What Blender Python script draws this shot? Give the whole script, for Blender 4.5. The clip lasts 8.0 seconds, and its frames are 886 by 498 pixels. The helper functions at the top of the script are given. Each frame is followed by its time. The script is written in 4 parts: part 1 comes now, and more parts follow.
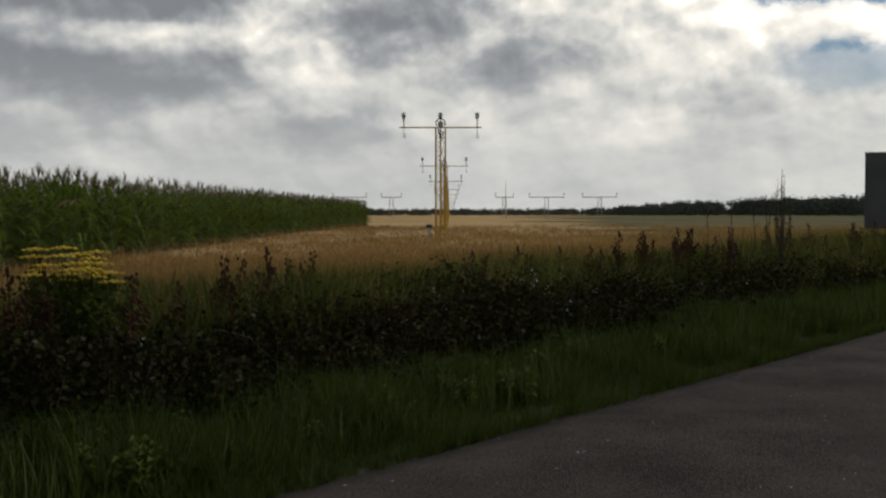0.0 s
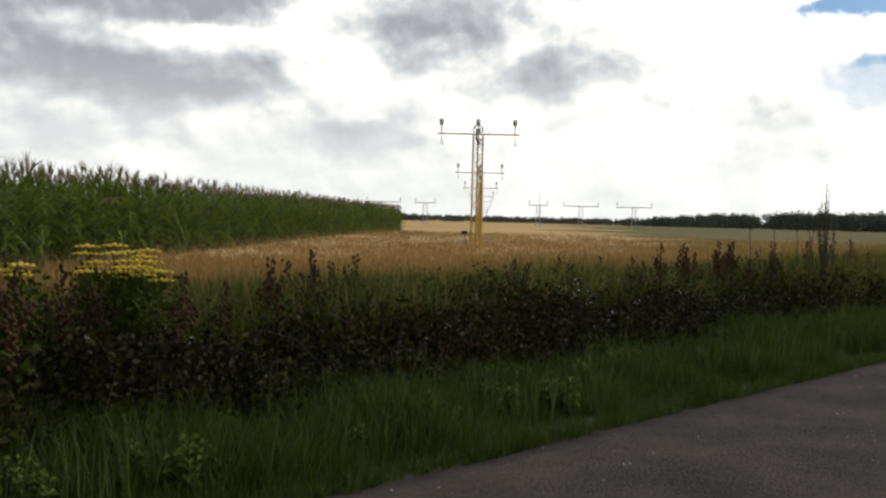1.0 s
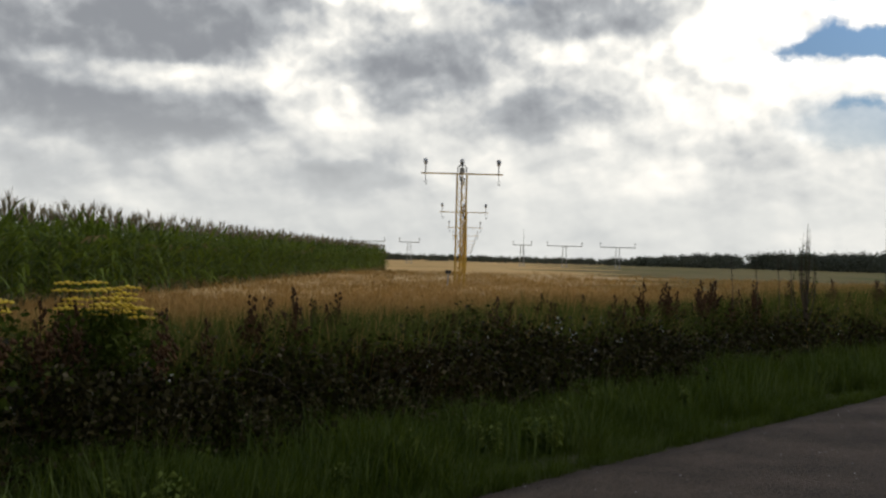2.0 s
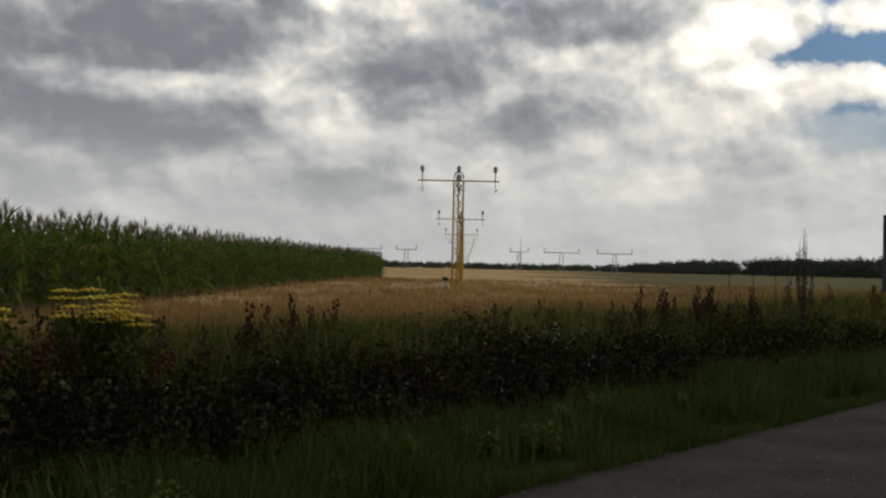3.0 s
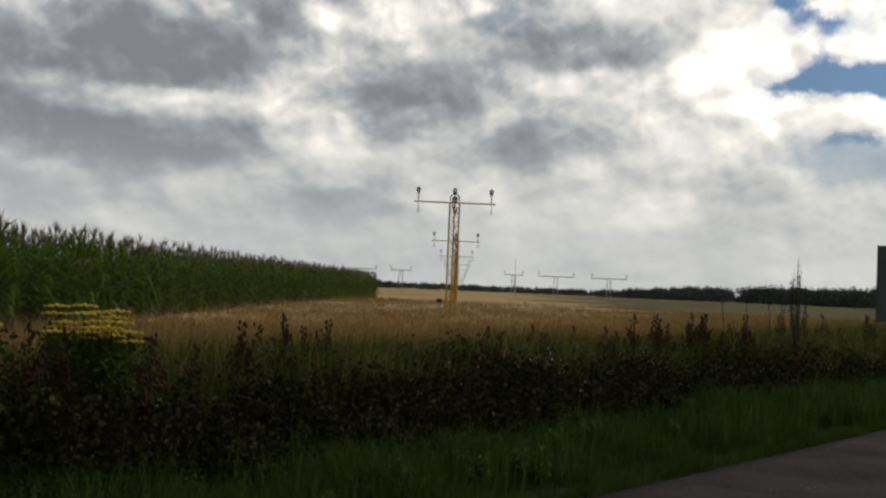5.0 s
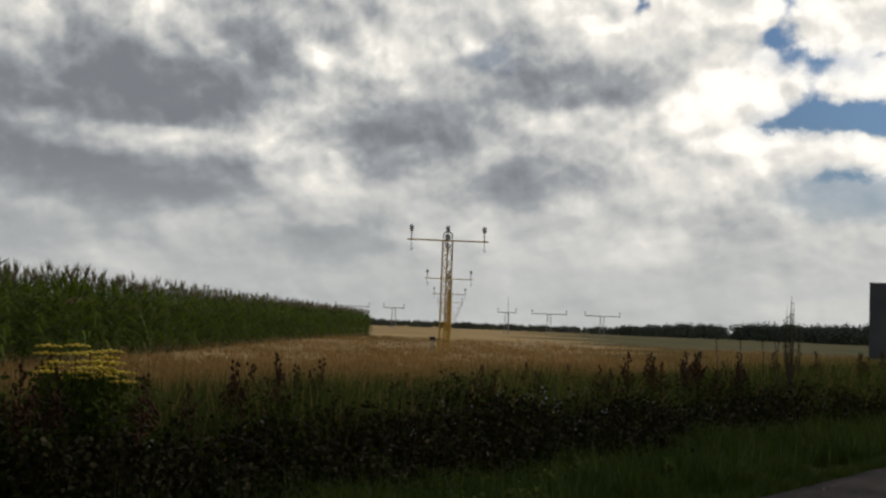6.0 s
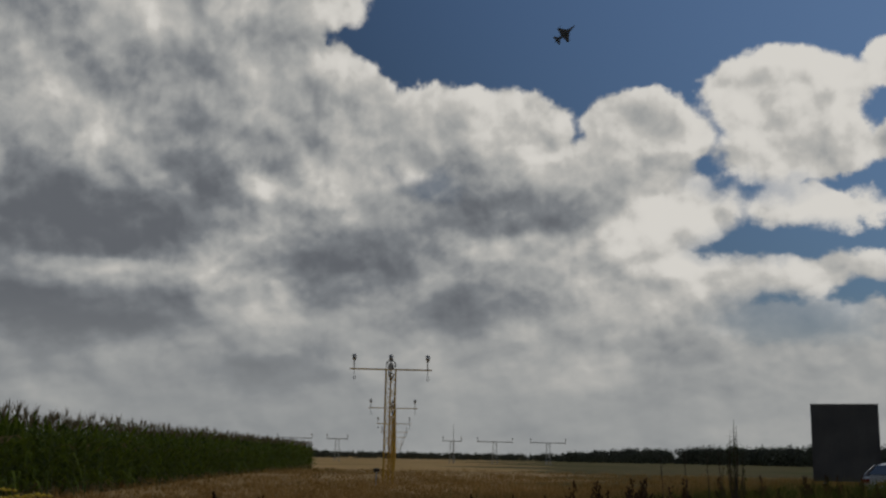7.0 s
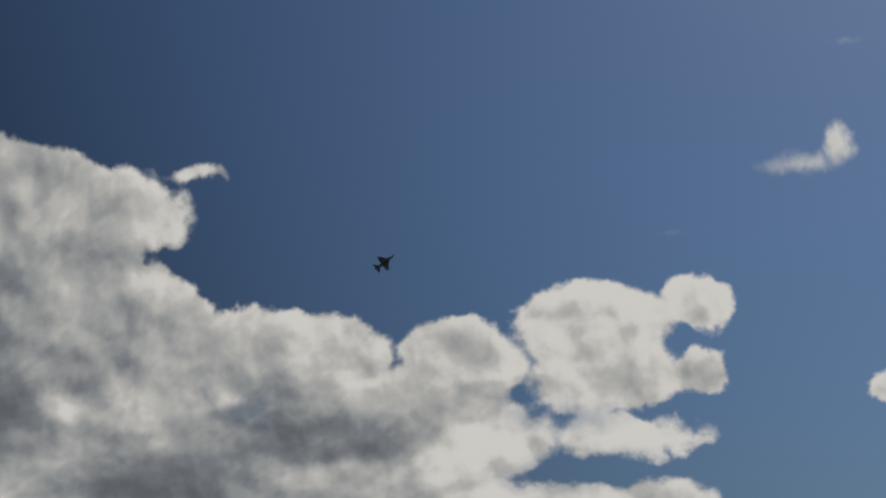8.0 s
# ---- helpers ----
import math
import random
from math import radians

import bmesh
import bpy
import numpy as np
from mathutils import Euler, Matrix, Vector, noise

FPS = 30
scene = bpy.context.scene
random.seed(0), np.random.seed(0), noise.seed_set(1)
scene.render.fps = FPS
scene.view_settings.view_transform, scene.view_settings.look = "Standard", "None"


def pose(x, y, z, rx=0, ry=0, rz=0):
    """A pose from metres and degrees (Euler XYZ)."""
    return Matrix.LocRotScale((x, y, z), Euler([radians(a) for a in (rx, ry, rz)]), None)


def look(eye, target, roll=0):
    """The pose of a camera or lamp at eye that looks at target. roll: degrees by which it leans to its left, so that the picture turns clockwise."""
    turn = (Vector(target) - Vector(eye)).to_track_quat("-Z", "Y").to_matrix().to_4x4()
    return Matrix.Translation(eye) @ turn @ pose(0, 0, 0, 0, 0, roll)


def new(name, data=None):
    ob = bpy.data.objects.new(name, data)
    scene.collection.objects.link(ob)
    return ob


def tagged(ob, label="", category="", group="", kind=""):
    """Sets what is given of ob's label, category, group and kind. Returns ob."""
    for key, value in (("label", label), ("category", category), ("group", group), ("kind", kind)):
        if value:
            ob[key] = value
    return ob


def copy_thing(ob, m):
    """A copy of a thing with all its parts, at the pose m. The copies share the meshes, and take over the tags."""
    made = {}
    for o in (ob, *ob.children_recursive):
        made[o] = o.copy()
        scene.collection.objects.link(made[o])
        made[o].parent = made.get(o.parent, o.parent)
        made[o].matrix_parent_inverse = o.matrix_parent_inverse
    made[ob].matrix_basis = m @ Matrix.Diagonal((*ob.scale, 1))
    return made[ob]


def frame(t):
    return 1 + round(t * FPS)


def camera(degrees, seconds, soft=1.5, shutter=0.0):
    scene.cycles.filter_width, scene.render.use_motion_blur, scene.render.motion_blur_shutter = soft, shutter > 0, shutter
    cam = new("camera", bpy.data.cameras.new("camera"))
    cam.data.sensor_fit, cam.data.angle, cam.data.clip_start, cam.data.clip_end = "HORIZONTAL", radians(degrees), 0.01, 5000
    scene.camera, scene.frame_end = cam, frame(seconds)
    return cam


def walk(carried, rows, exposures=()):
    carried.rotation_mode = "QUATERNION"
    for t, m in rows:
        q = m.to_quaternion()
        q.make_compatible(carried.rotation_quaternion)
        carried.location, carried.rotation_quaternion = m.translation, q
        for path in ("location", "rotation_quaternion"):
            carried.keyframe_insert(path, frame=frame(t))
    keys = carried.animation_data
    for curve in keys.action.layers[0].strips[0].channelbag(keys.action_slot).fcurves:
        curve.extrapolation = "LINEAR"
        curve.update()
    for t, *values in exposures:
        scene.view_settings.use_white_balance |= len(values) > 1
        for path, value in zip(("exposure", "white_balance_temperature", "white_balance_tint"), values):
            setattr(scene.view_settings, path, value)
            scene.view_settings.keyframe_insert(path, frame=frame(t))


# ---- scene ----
# camera: seconds, x, z, yaw, pitch, roll
cam = camera(45.05, 8.0, soft=2.4)
PATH = [
    (0.0, 0.050, 1.450, 0.000, -2.031, 0.041),
    (0.2, -0.013, 1.444, 4.192, -5.693, -0.757),
    (0.3, -0.016, 1.443, 5.270, -5.599, -0.957),
    (0.4, -0.020, 1.441, 5.483, -5.735, -1.157),
    (0.5, -0.024, 1.440, 4.341, -3.945, -1.356),
    (0.6, -0.025, 1.440, 3.435, -3.095, -1.359),
    (0.8, -0.042, 1.446, 2.100, -2.140, -1.377),
    (1.0, -0.059, 1.452, 1.764, -1.721, -1.396),
    (1.5, -0.038, 1.440, 1.437, -1.717, -1.499),
    (1.7, -0.040, 1.439, 1.200, -0.750, -1.506),
    (2.8, -0.049, 1.433, 0.625, 1.159, -1.547),
    (3.0, -0.047, 1.430, 0.753, 0.815, -1.277),
    (3.2, -0.049, 1.426, 0.870, 1.180, -0.782),
    (3.4, -0.051, 1.421, 2.600, -1.900, -0.287),
    (3.5, -0.052, 1.419, 3.857, -3.239, -0.040),
    (3.6, -0.047, 1.422, 4.860, -2.790, -0.324),
    (3.8, -0.038, 1.429, 3.890, -1.200, -0.893),
    (4.0, -0.029, 1.435, 2.924, -1.273, -1.462),
    (4.2, -0.034, 1.434, 2.130, -0.180, -1.901),
    (4.5, -0.042, 1.432, 1.438, 0.362, -2.559),
    (4.7, -0.043, 1.434, 0.900, 1.030, -2.528),
    (5.8, -0.050, 1.447, 0.130, 3.550, -2.360),
    (6.0, -0.051, 1.449, 0.078, 4.002, -2.329),
    (6.5, -0.036, 1.479, -0.557, 6.547, -2.006),
    (6.9, -0.028, 1.480, -2.568, 10.318, -1.144),
    (7.0, -0.027, 1.480, -2.836, 10.917, -1.090),
    (7.2, -0.014, 1.492, -4.397, 13.375, -0.591),
    (7.3, 0.003, 1.497, -5.352, 15.142, -0.563),
    (7.4, 0.021, 1.503, -6.099, 16.253, -0.415),
    (7.5, 0.039, 1.508, -6.862, 17.010, -0.095),
    (8.0, 0.033, 1.500, -12.457, 23.007, 0.495),
]
walk(cam, [(t, pose(x, 0, z, 90 + pitch, roll, yaw)) for t, x, z, yaw, pitch, roll in PATH],
     exposures=[(0.0, 0.15, 6750, 10), (0.3, 0.8, 6750, 10), (0.5, 1.1, 6750, 10), (1.0, 0.95, 6750, 10), (1.5, 0.8, 6750, 10),
                (3.0, 0.05, 6750, 10), (3.5, 0.25, 6750, 10), (4.0, 0.95, 6750, 10), (4.5, 0.4, 6700, 10), 
                (6.0, 0.0, 6650, 10), (6.5, -0.22, 6600, 10), (7.0, -0.78, 6500, 10), (7.5, -0.8, 6450, 10), (8.0, -0.9, 6450, 10)])

# ---- world and sun ----
SUN_AZ, SUN_EL = 52.0, 50.0
world = bpy.data.worlds.new("sky")
scene.world = world
world.use_nodes = True
wt = world.node_tree
wt.nodes.clear()


def wnode(kind, **values):
    n = wt.nodes.new(kind)
    for key, value in values.items():
        n.inputs[key].default_value = value
    return n


def wire(a, b):
    wt.links.new(a, b)


def wmath(op, a, b=None, c=None, clamp=False):
    n = wt.nodes.new("ShaderNodeMath")
    n.operation, n.use_clamp = op, clamp
    for i, v in enumerate((a, b, c)):
        if v is None:
            continue
        if isinstance(v, (int, float)):
            n.inputs[i].default_value = v
        else:
            wire(v, n.inputs[i])
    return n.outputs[0]


def wrange(v, a, b, c=0.0, d=1.0):
    n = wt.nodes.new("ShaderNodeMapRange")
    n.interpolation_type = "SMOOTHSTEP"
    wire(v, n.inputs["Value"])
    for key, value in zip(("From Min", "From Max", "To Min", "To Max"), (a, b, c, d)):
        n.inputs[key].default_value = value
    return n.outputs["Result"]


def wmix(fac, a, b):
    n = wt.nodes.new("ShaderNodeMix")
    n.data_type = "RGBA"
    for sock, v in ((n.inputs[0], fac), (n.inputs[6], a), (n.inputs[7], b)):
        if isinstance(v, (int, float)):
            sock.default_value = v
        elif isinstance(v, tuple):
            sock.default_value = (*v, 1)
        else:
            wire(v, sock)
    return n.outputs[2]


def wvec(op, a, b):
    n = wt.nodes.new("ShaderNodeVectorMath")
    n.operation = op
    for i, v in enumerate((a, b)):
        if isinstance(v, tuple):
            n.inputs[i].default_value = v
        else:
            wire(v, n.inputs[i])
    return n.outputs[0]


sky_dir = wt.nodes.new("ShaderNodeTexCoord").outputs["Generated"]
xyz = wt.nodes.new("ShaderNodeSeparateXYZ")
wire(sky_dir, xyz.inputs[0])
sx, sy, sz = xyz.outputs
azim = wmath("MULTIPLY", wmath("ARCTAN2", sx, sy), 57.2958)
elev = wmath("MULTIPLY", wmath("ARCSINE", sz), 57.2958)
# cloud coordinates in degrees, drawn out near the horizon so that heaps flatten there
rise = wmath("MULTIPLY", wmath("LOGARITHM", wmath("ADD", 1.0, wmath("DIVIDE", wmath("MAXIMUM", elev, 0.0), 25.0)), math.e), 40.0)
flat = wt.nodes.new("ShaderNodeCombineXYZ")
wire(azim, flat.inputs[0])
wire(rise, flat.inputs[1])
flat.inputs[2].default_value = 3.7
flat = flat.outputs[0]


def wnoise(vec, scale, detail, rough=0.55, distort=0.0):
    n = wnode("ShaderNodeTexNoise", Scale=scale, Detail=detail, Roughness=rough, Distortion=distort)
    wire(vec, n.inputs["Vector"])
    return n.outputs["Fac"], n.outputs["Color"]


def billow(vec, octaves):
    """Puffy heaped relief of cumulus."""
    v = wt.nodes.new("ShaderNodeTexVoronoi")
    v.feature = "SMOOTH_F1"
    v.inputs["Scale"].default_value, v.inputs["Detail"].default_value = 0.23, min(octaves, 3.0)
    v.inputs["Roughness"].default_value, v.inputs["Smoothness"].default_value = 0.45, 0.6
    wob = wvec("MULTIPLY", wvec("SUBTRACT", wnoise(vec, 0.22, octaves)[1], (0.5, 0.5, 0.5)), (4.0, 4.0, 0.0))
    wire(wvec("ADD", vec, wob), v.inputs["Vector"])
    puff = wmath("SUBTRACT", 1.0, wmath("MULTIPLY", v.outputs["Distance"], 1.15))
    soft = wnoise(vec, 0.16, octaves + 1.0, 0.5)[0]
    return wmath("ADD", wmath("MULTIPLY", puff, 0.5), wmath("MULTIPLY", soft, 0.6))


# azimuth, elevation, half width, half height (degrees) of the heaped clouds
MASSES = [
    (0.0, 3.0, 60.0, 5.5), (3.0, 8.5, 16.0, 3.5), (-10.9, 24.1, 9.6, 2.9), (-1.7, 26.4, 2.5, 0.6), (-8.7, 20.6, 5.5, 3.5), (-4.5, 17.9, 4.8, 3.8),
    (1.9, 16.8, 6.3, 3.2), (6.5, 17.1, 3.4, 2.5), (13.6, 16.9, 4.2, 2.6), (21.2, 18.6, 4.6, 2.9),
    (27.0, 19.5, 2.1, 1.6), (26.5, 15.8, 1.8, 1.4), (21.8, 15.8, 5.0, 2.0), (23.1, 12.8, 4.7, 1.1),
    (15.2, 13.0, 3.0, 1.7), (3.9, 13.1, 14.9, 4.2), (35.5, 14.4, 1.3, 1.0),
    (-24.5, 15.5, 12.0, 11.5), (-12.0, 13.5, 16.0, 9.0), (11.0, 9.0, 9.5, 3.0),
    (21.9, 12.9, 4.7, 1.3), (14.7, 12.3, 4.0, 1.7), (18.1, 9.5, 8.6, 1.4), (18.0, 5.0, 15.2, 2.6),
]
# small torn clouds standing alone in the blue
WISPS = [
    (33.4, 25.9, 2.2, 0.7), (35.5, 26.8, 0.9, 1.3), (36.6, 31.6, 1.6, 0.4), (25.6, 23.2, 1.4, 0.35),
]
# the same for the grey undersides, with their depth
BASES = [
    (6.7, 12.7, 5.9, 1.5, 0.50), (15.9, 15.4, 3.1, 0.7, 0.30), (20.5, 19.6, 1.9, 0.8, 0.22), (-8.3, 15.8, 4.7, 1.5, 0.26),
    (-1.7, 10.6, 3.7, 1.2, 0.30), (-15.2, 12.0, 7.4, 2.4, 0.54),
    (-17.0, 6.7, 5.8, 1.4, 0.52), (-2.1, 9.3, 2.8, 1.2, 0.32), (4.4, 7.6, 4.0, 1.2, 0.38), (14.6, 5.6, 2.3, 0.8, 0.22),
    (-6.3, 4.1, 3.9, 0.9, 0.30), (18.9, 8.2, 3.7, 1.2, 0.20), (-26.5, 9.6, 7.7, 2.7, 0.40),
]
# and for the sunlit crowns
CROWNS = [
    (21.2, 21.0, 3.6, 1.4, 0.20), (-7.5, 14.0, 1.2, 0.8, 0.22), (-16.6, 15.2, 1.0, 1.1, 0.24), (-10.1, 9.0, 1.7, 0.8, 0.24),
    (-6.5, 7.5, 1.8, 0.8, 0.22), (-15.6, 9.3, 3.7, 0.5, 0.20), (14.7, 10.0, 2.2, 0.7, 0.24), (10.7, 4.4, 2.4, 0.9, 0.18),
    (14.1, 12.6, 1.9, 1.0, 0.20), (21.7, 13.3, 3.4, 0.8, 0.22), (17.5, 6.8, 1.8, 0.8, 0.18), (-17.3, 3.1, 2.7, 0.7, 0.18),
    (8.0, 16.3, 1.9, 0.5, 0.20),
]
# centre and size of the blue gaps
GAPS = [
    (1.5, 14.3, 1.3, 0.6), (19.1, 14.0, 1.9, 0.5), (20.5, 11.2, 3.4, 0.7), (20.9, 7.3, 3.4, 1.2),
]
angle = wt.nodes.new("ShaderNodeCombineXYZ")
wire(azim, angle.inputs[0])
wire(elev, angle.inputs[1])
bend = wvec("MULTIPLY", wvec("SUBTRACT", wnoise(flat, 0.33, 7.0, 0.6)[1], (0.5, 0.5, 0.5)), (3.4, 2.6, 0.0))
drag = wvec("MULTIPLY", wvec("SUBTRACT", wnoise(flat, 0.18, 6.0, 0.5)[1], (0.5, 0.5, 0.5)), (6.0, 3.0, 0.0))
rim = wvec("ADD", angle.outputs[0], bend)
fold = wvec("ADD", angle.outputs[0], drag)


def reach(where, a, e, w, h):
    """Distance from an ellipse's centre: 1 on its rim."""
    m = wt.nodes.new("ShaderNodeMapping")
    m.vector_type = "TEXTURE"
    wire(where, m.inputs["Vector"])
    m.inputs["Location"].default_value, m.inputs["Scale"].default_value = (a, e, 0), (w, h, 1)
    ln = wt.nodes.new("ShaderNodeVectorMath")
    ln.operation = "LENGTH"
    wire(m.outputs[0], ln.inputs[0])
    return ln.outputs["Value"]


def inside(blobs, soft):
    """How far inside a heap of ellipses, in degrees; negative outside."""
    total = None
    for a, e, w, h in blobs:
        depth = wmath("MULTIPLY_ADD", reach(rim, a, e, w, h), -h, h)
        total = depth if total is None else wmath("SMOOTH_MAX", total, depth, soft)
    return total


def spots_of(blobs, near=0.45, far=1.45):
    """The sum of soft spots, each of its own strength."""
    total = None
    for a, e, w, h, k in blobs:
        one = wrange(reach(fold, a, e, w, h), far, near, 0.0, k)
        total = one if total is None else wmath("ADD", total, one)
    return total


relief = billow(flat, 6.0)
relief_sunward = billow(wvec("ADD", flat, (0.5, 1.0, 0.0)), 5.0)
tight = wvec("MULTIPLY", flat, (2.3, 2.3, 1.0))
crisp = billow(tight, 5.0)
crisp_sunward = billow(wvec("ADD", tight, (0.5, 1.0, 0.0)), 5.0)
puffs = wmath("ADD", wmath("SUBTRACT", relief, 0.55), wmath("MULTIPLY", wmath("SUBTRACT", crisp, 0.55), 0.45))
heap = inside(MASSES, 0.35)
beyond = wrange(wmath("ABSOLUTE", wmath("SUBTRACT", azim, 8.0)), 42.0, 60.0)
drift = wmath("MULTIPLY", wmath("SUBTRACT", wnoise(flat, 0.05, 4.0)[0], wrange(elev, 8.0, 34.0, 0.42, 0.62)), 12.0)
heap = wmath("ADD", wmath("MULTIPLY", wmath("MAXIMUM", heap, -3.0), wmath("SUBTRACT", 1.0, beyond)), wmath("MULTIPLY", drift, beyond))
cover = wmath("ADD", wmath("ADD", heap, 0.28), wmath("MULTIPLY", puffs, 1.3))
gaps = wmath("ADD", inside(GAPS, 0.1), wmath("MULTIPLY", puffs, -0.9))
alpha = wmath("MULTIPLY", wrange(cover, -0.16, 0.24), wmath("SUBTRACT", 1.0, wrange(gaps, -0.35, 0.7, 0.0, 0.62)))
torn = wrange(wmath("ADD", wmath("ADD", inside(WISPS, 0.15), 0.15), wmath("MULTIPLY", puffs, 1.2)), -0.35, 0.75, 0.0, 0.9)
alpha = wmath("MAXIMUM", alpha, torn)

lit = wmath("MULTIPLY", wmath("SUBTRACT", relief, relief_sunward), 1.1)
lit = wmath("ADD", lit, wmath("MULTIPLY", wmath("SUBTRACT", crisp, crisp_sunward), 0.42))
lit = wmath("MULTIPLY", lit, wrange(elev, 1.0, 13.0, 0.4, 1.0))
tone = wmath("ADD", wrange(cover, 0.0, 2.2, 0.79, 0.61), lit)
mottle = wmath("SUBTRACT", wnoise(wvec("MULTIPLY", flat, (0.6, 1.3, 1.0)), 0.16, 4.0, 0.5)[0], 0.5)
tone = wmath("ADD", tone, wmath("MULTIPLY", mottle, 0.45))
tone = wmath("ADD", wmath("SUBTRACT", tone, wmath("MULTIPLY", spots_of(BASES), 0.82)), spots_of(CROWNS))
tone = wmath("ADD", tone, wrange(elev, 1.0, 16.0, -0.07, 0.09))
tone = wmath("ADD", tone, wrange(azim, -26.0, 30.0, -0.10, 0.08))
tone = wmath("SMOOTH_MIN", wmath("SMOOTH_MAX", tone, 0.14, 0.14), 0.96, 0.14)
ramp = wt.nodes.new("ShaderNodeValToRGB")
wire(tone, ramp.inputs[0])
cr = ramp.color_ramp
cr.elements[0].position, cr.elements[0].color = 0.12, (1.85, 2.0, 2.25, 1)
cr.elements[1].position, cr.elements[1].color = 1.0, (12.0, 11.6, 10.8, 1)
for at, col in ((0.38, (3.25, 3.46, 3.7)), (0.62, (5.8, 5.9, 5.8)), (0.82, (8.4, 8.2, 7.7))):
    el = cr.elements.new(at)
    el.color = (*col, 1)
air = wt.nodes.new("ShaderNodeTexSky")
air.sky_type, air.sun_disc = "NISHITA", False
air.sun_elevation, air.sun_rotation = radians(SUN_EL), radians(SUN_AZ)
air.air_density, air.dust_density, air.ozone_density = 1.0, 0.4, 2.5
sunlike = wt.nodes.new("ShaderNodeVectorMath")
sunlike.operation = "DOT_PRODUCT"
wire(sky_dir, sunlike.inputs[0])
sunlike.inputs[1].default_value = (math.sin(radians(SUN_AZ)) * math.cos(radians(SUN_EL)), math.cos(radians(SUN_AZ)) * math.cos(radians(SUN_EL)), math.sin(radians(SUN_EL)))
glare = wrange(sunlike.outputs["Value"], 0.40, 0.97, 0.30, 1.40)
blue = wvec("MULTIPLY", wvec("MULTIPLY", air.outputs[0], (0.475, 0.55, 0.615)), glare)
sky_colour = wmix(alpha, blue, ramp.outputs[0])
haze = wrange(elev, 9.0, 0.5, 0.0, 0.6)
sky_colour = wmix(haze, sky_colour, (5.0, 5.2, 5.2))
back = wnode("ShaderNodeBackground", Strength=0.1)
wire(sky_colour, back.inputs["Color"])
out = wt.nodes.new("ShaderNodeOutputWorld")
wire(back.outputs[0], out.inputs[0])

sun = new("sun", bpy.data.lights.new("sun", "SUN"))
sun.data.energy, sun.data.angle, sun.data.color = 0.8, radians(8), (1.0, 0.93, 0.82)
sa, se = radians(SUN_AZ), radians(SUN_EL)
sun.matrix_world = look((30 * math.sin(sa) * math.cos(se), 30 * math.cos(sa) * math.cos(se), 30 * math.sin(se)), (0, 0, 0))

# ---- materials ----


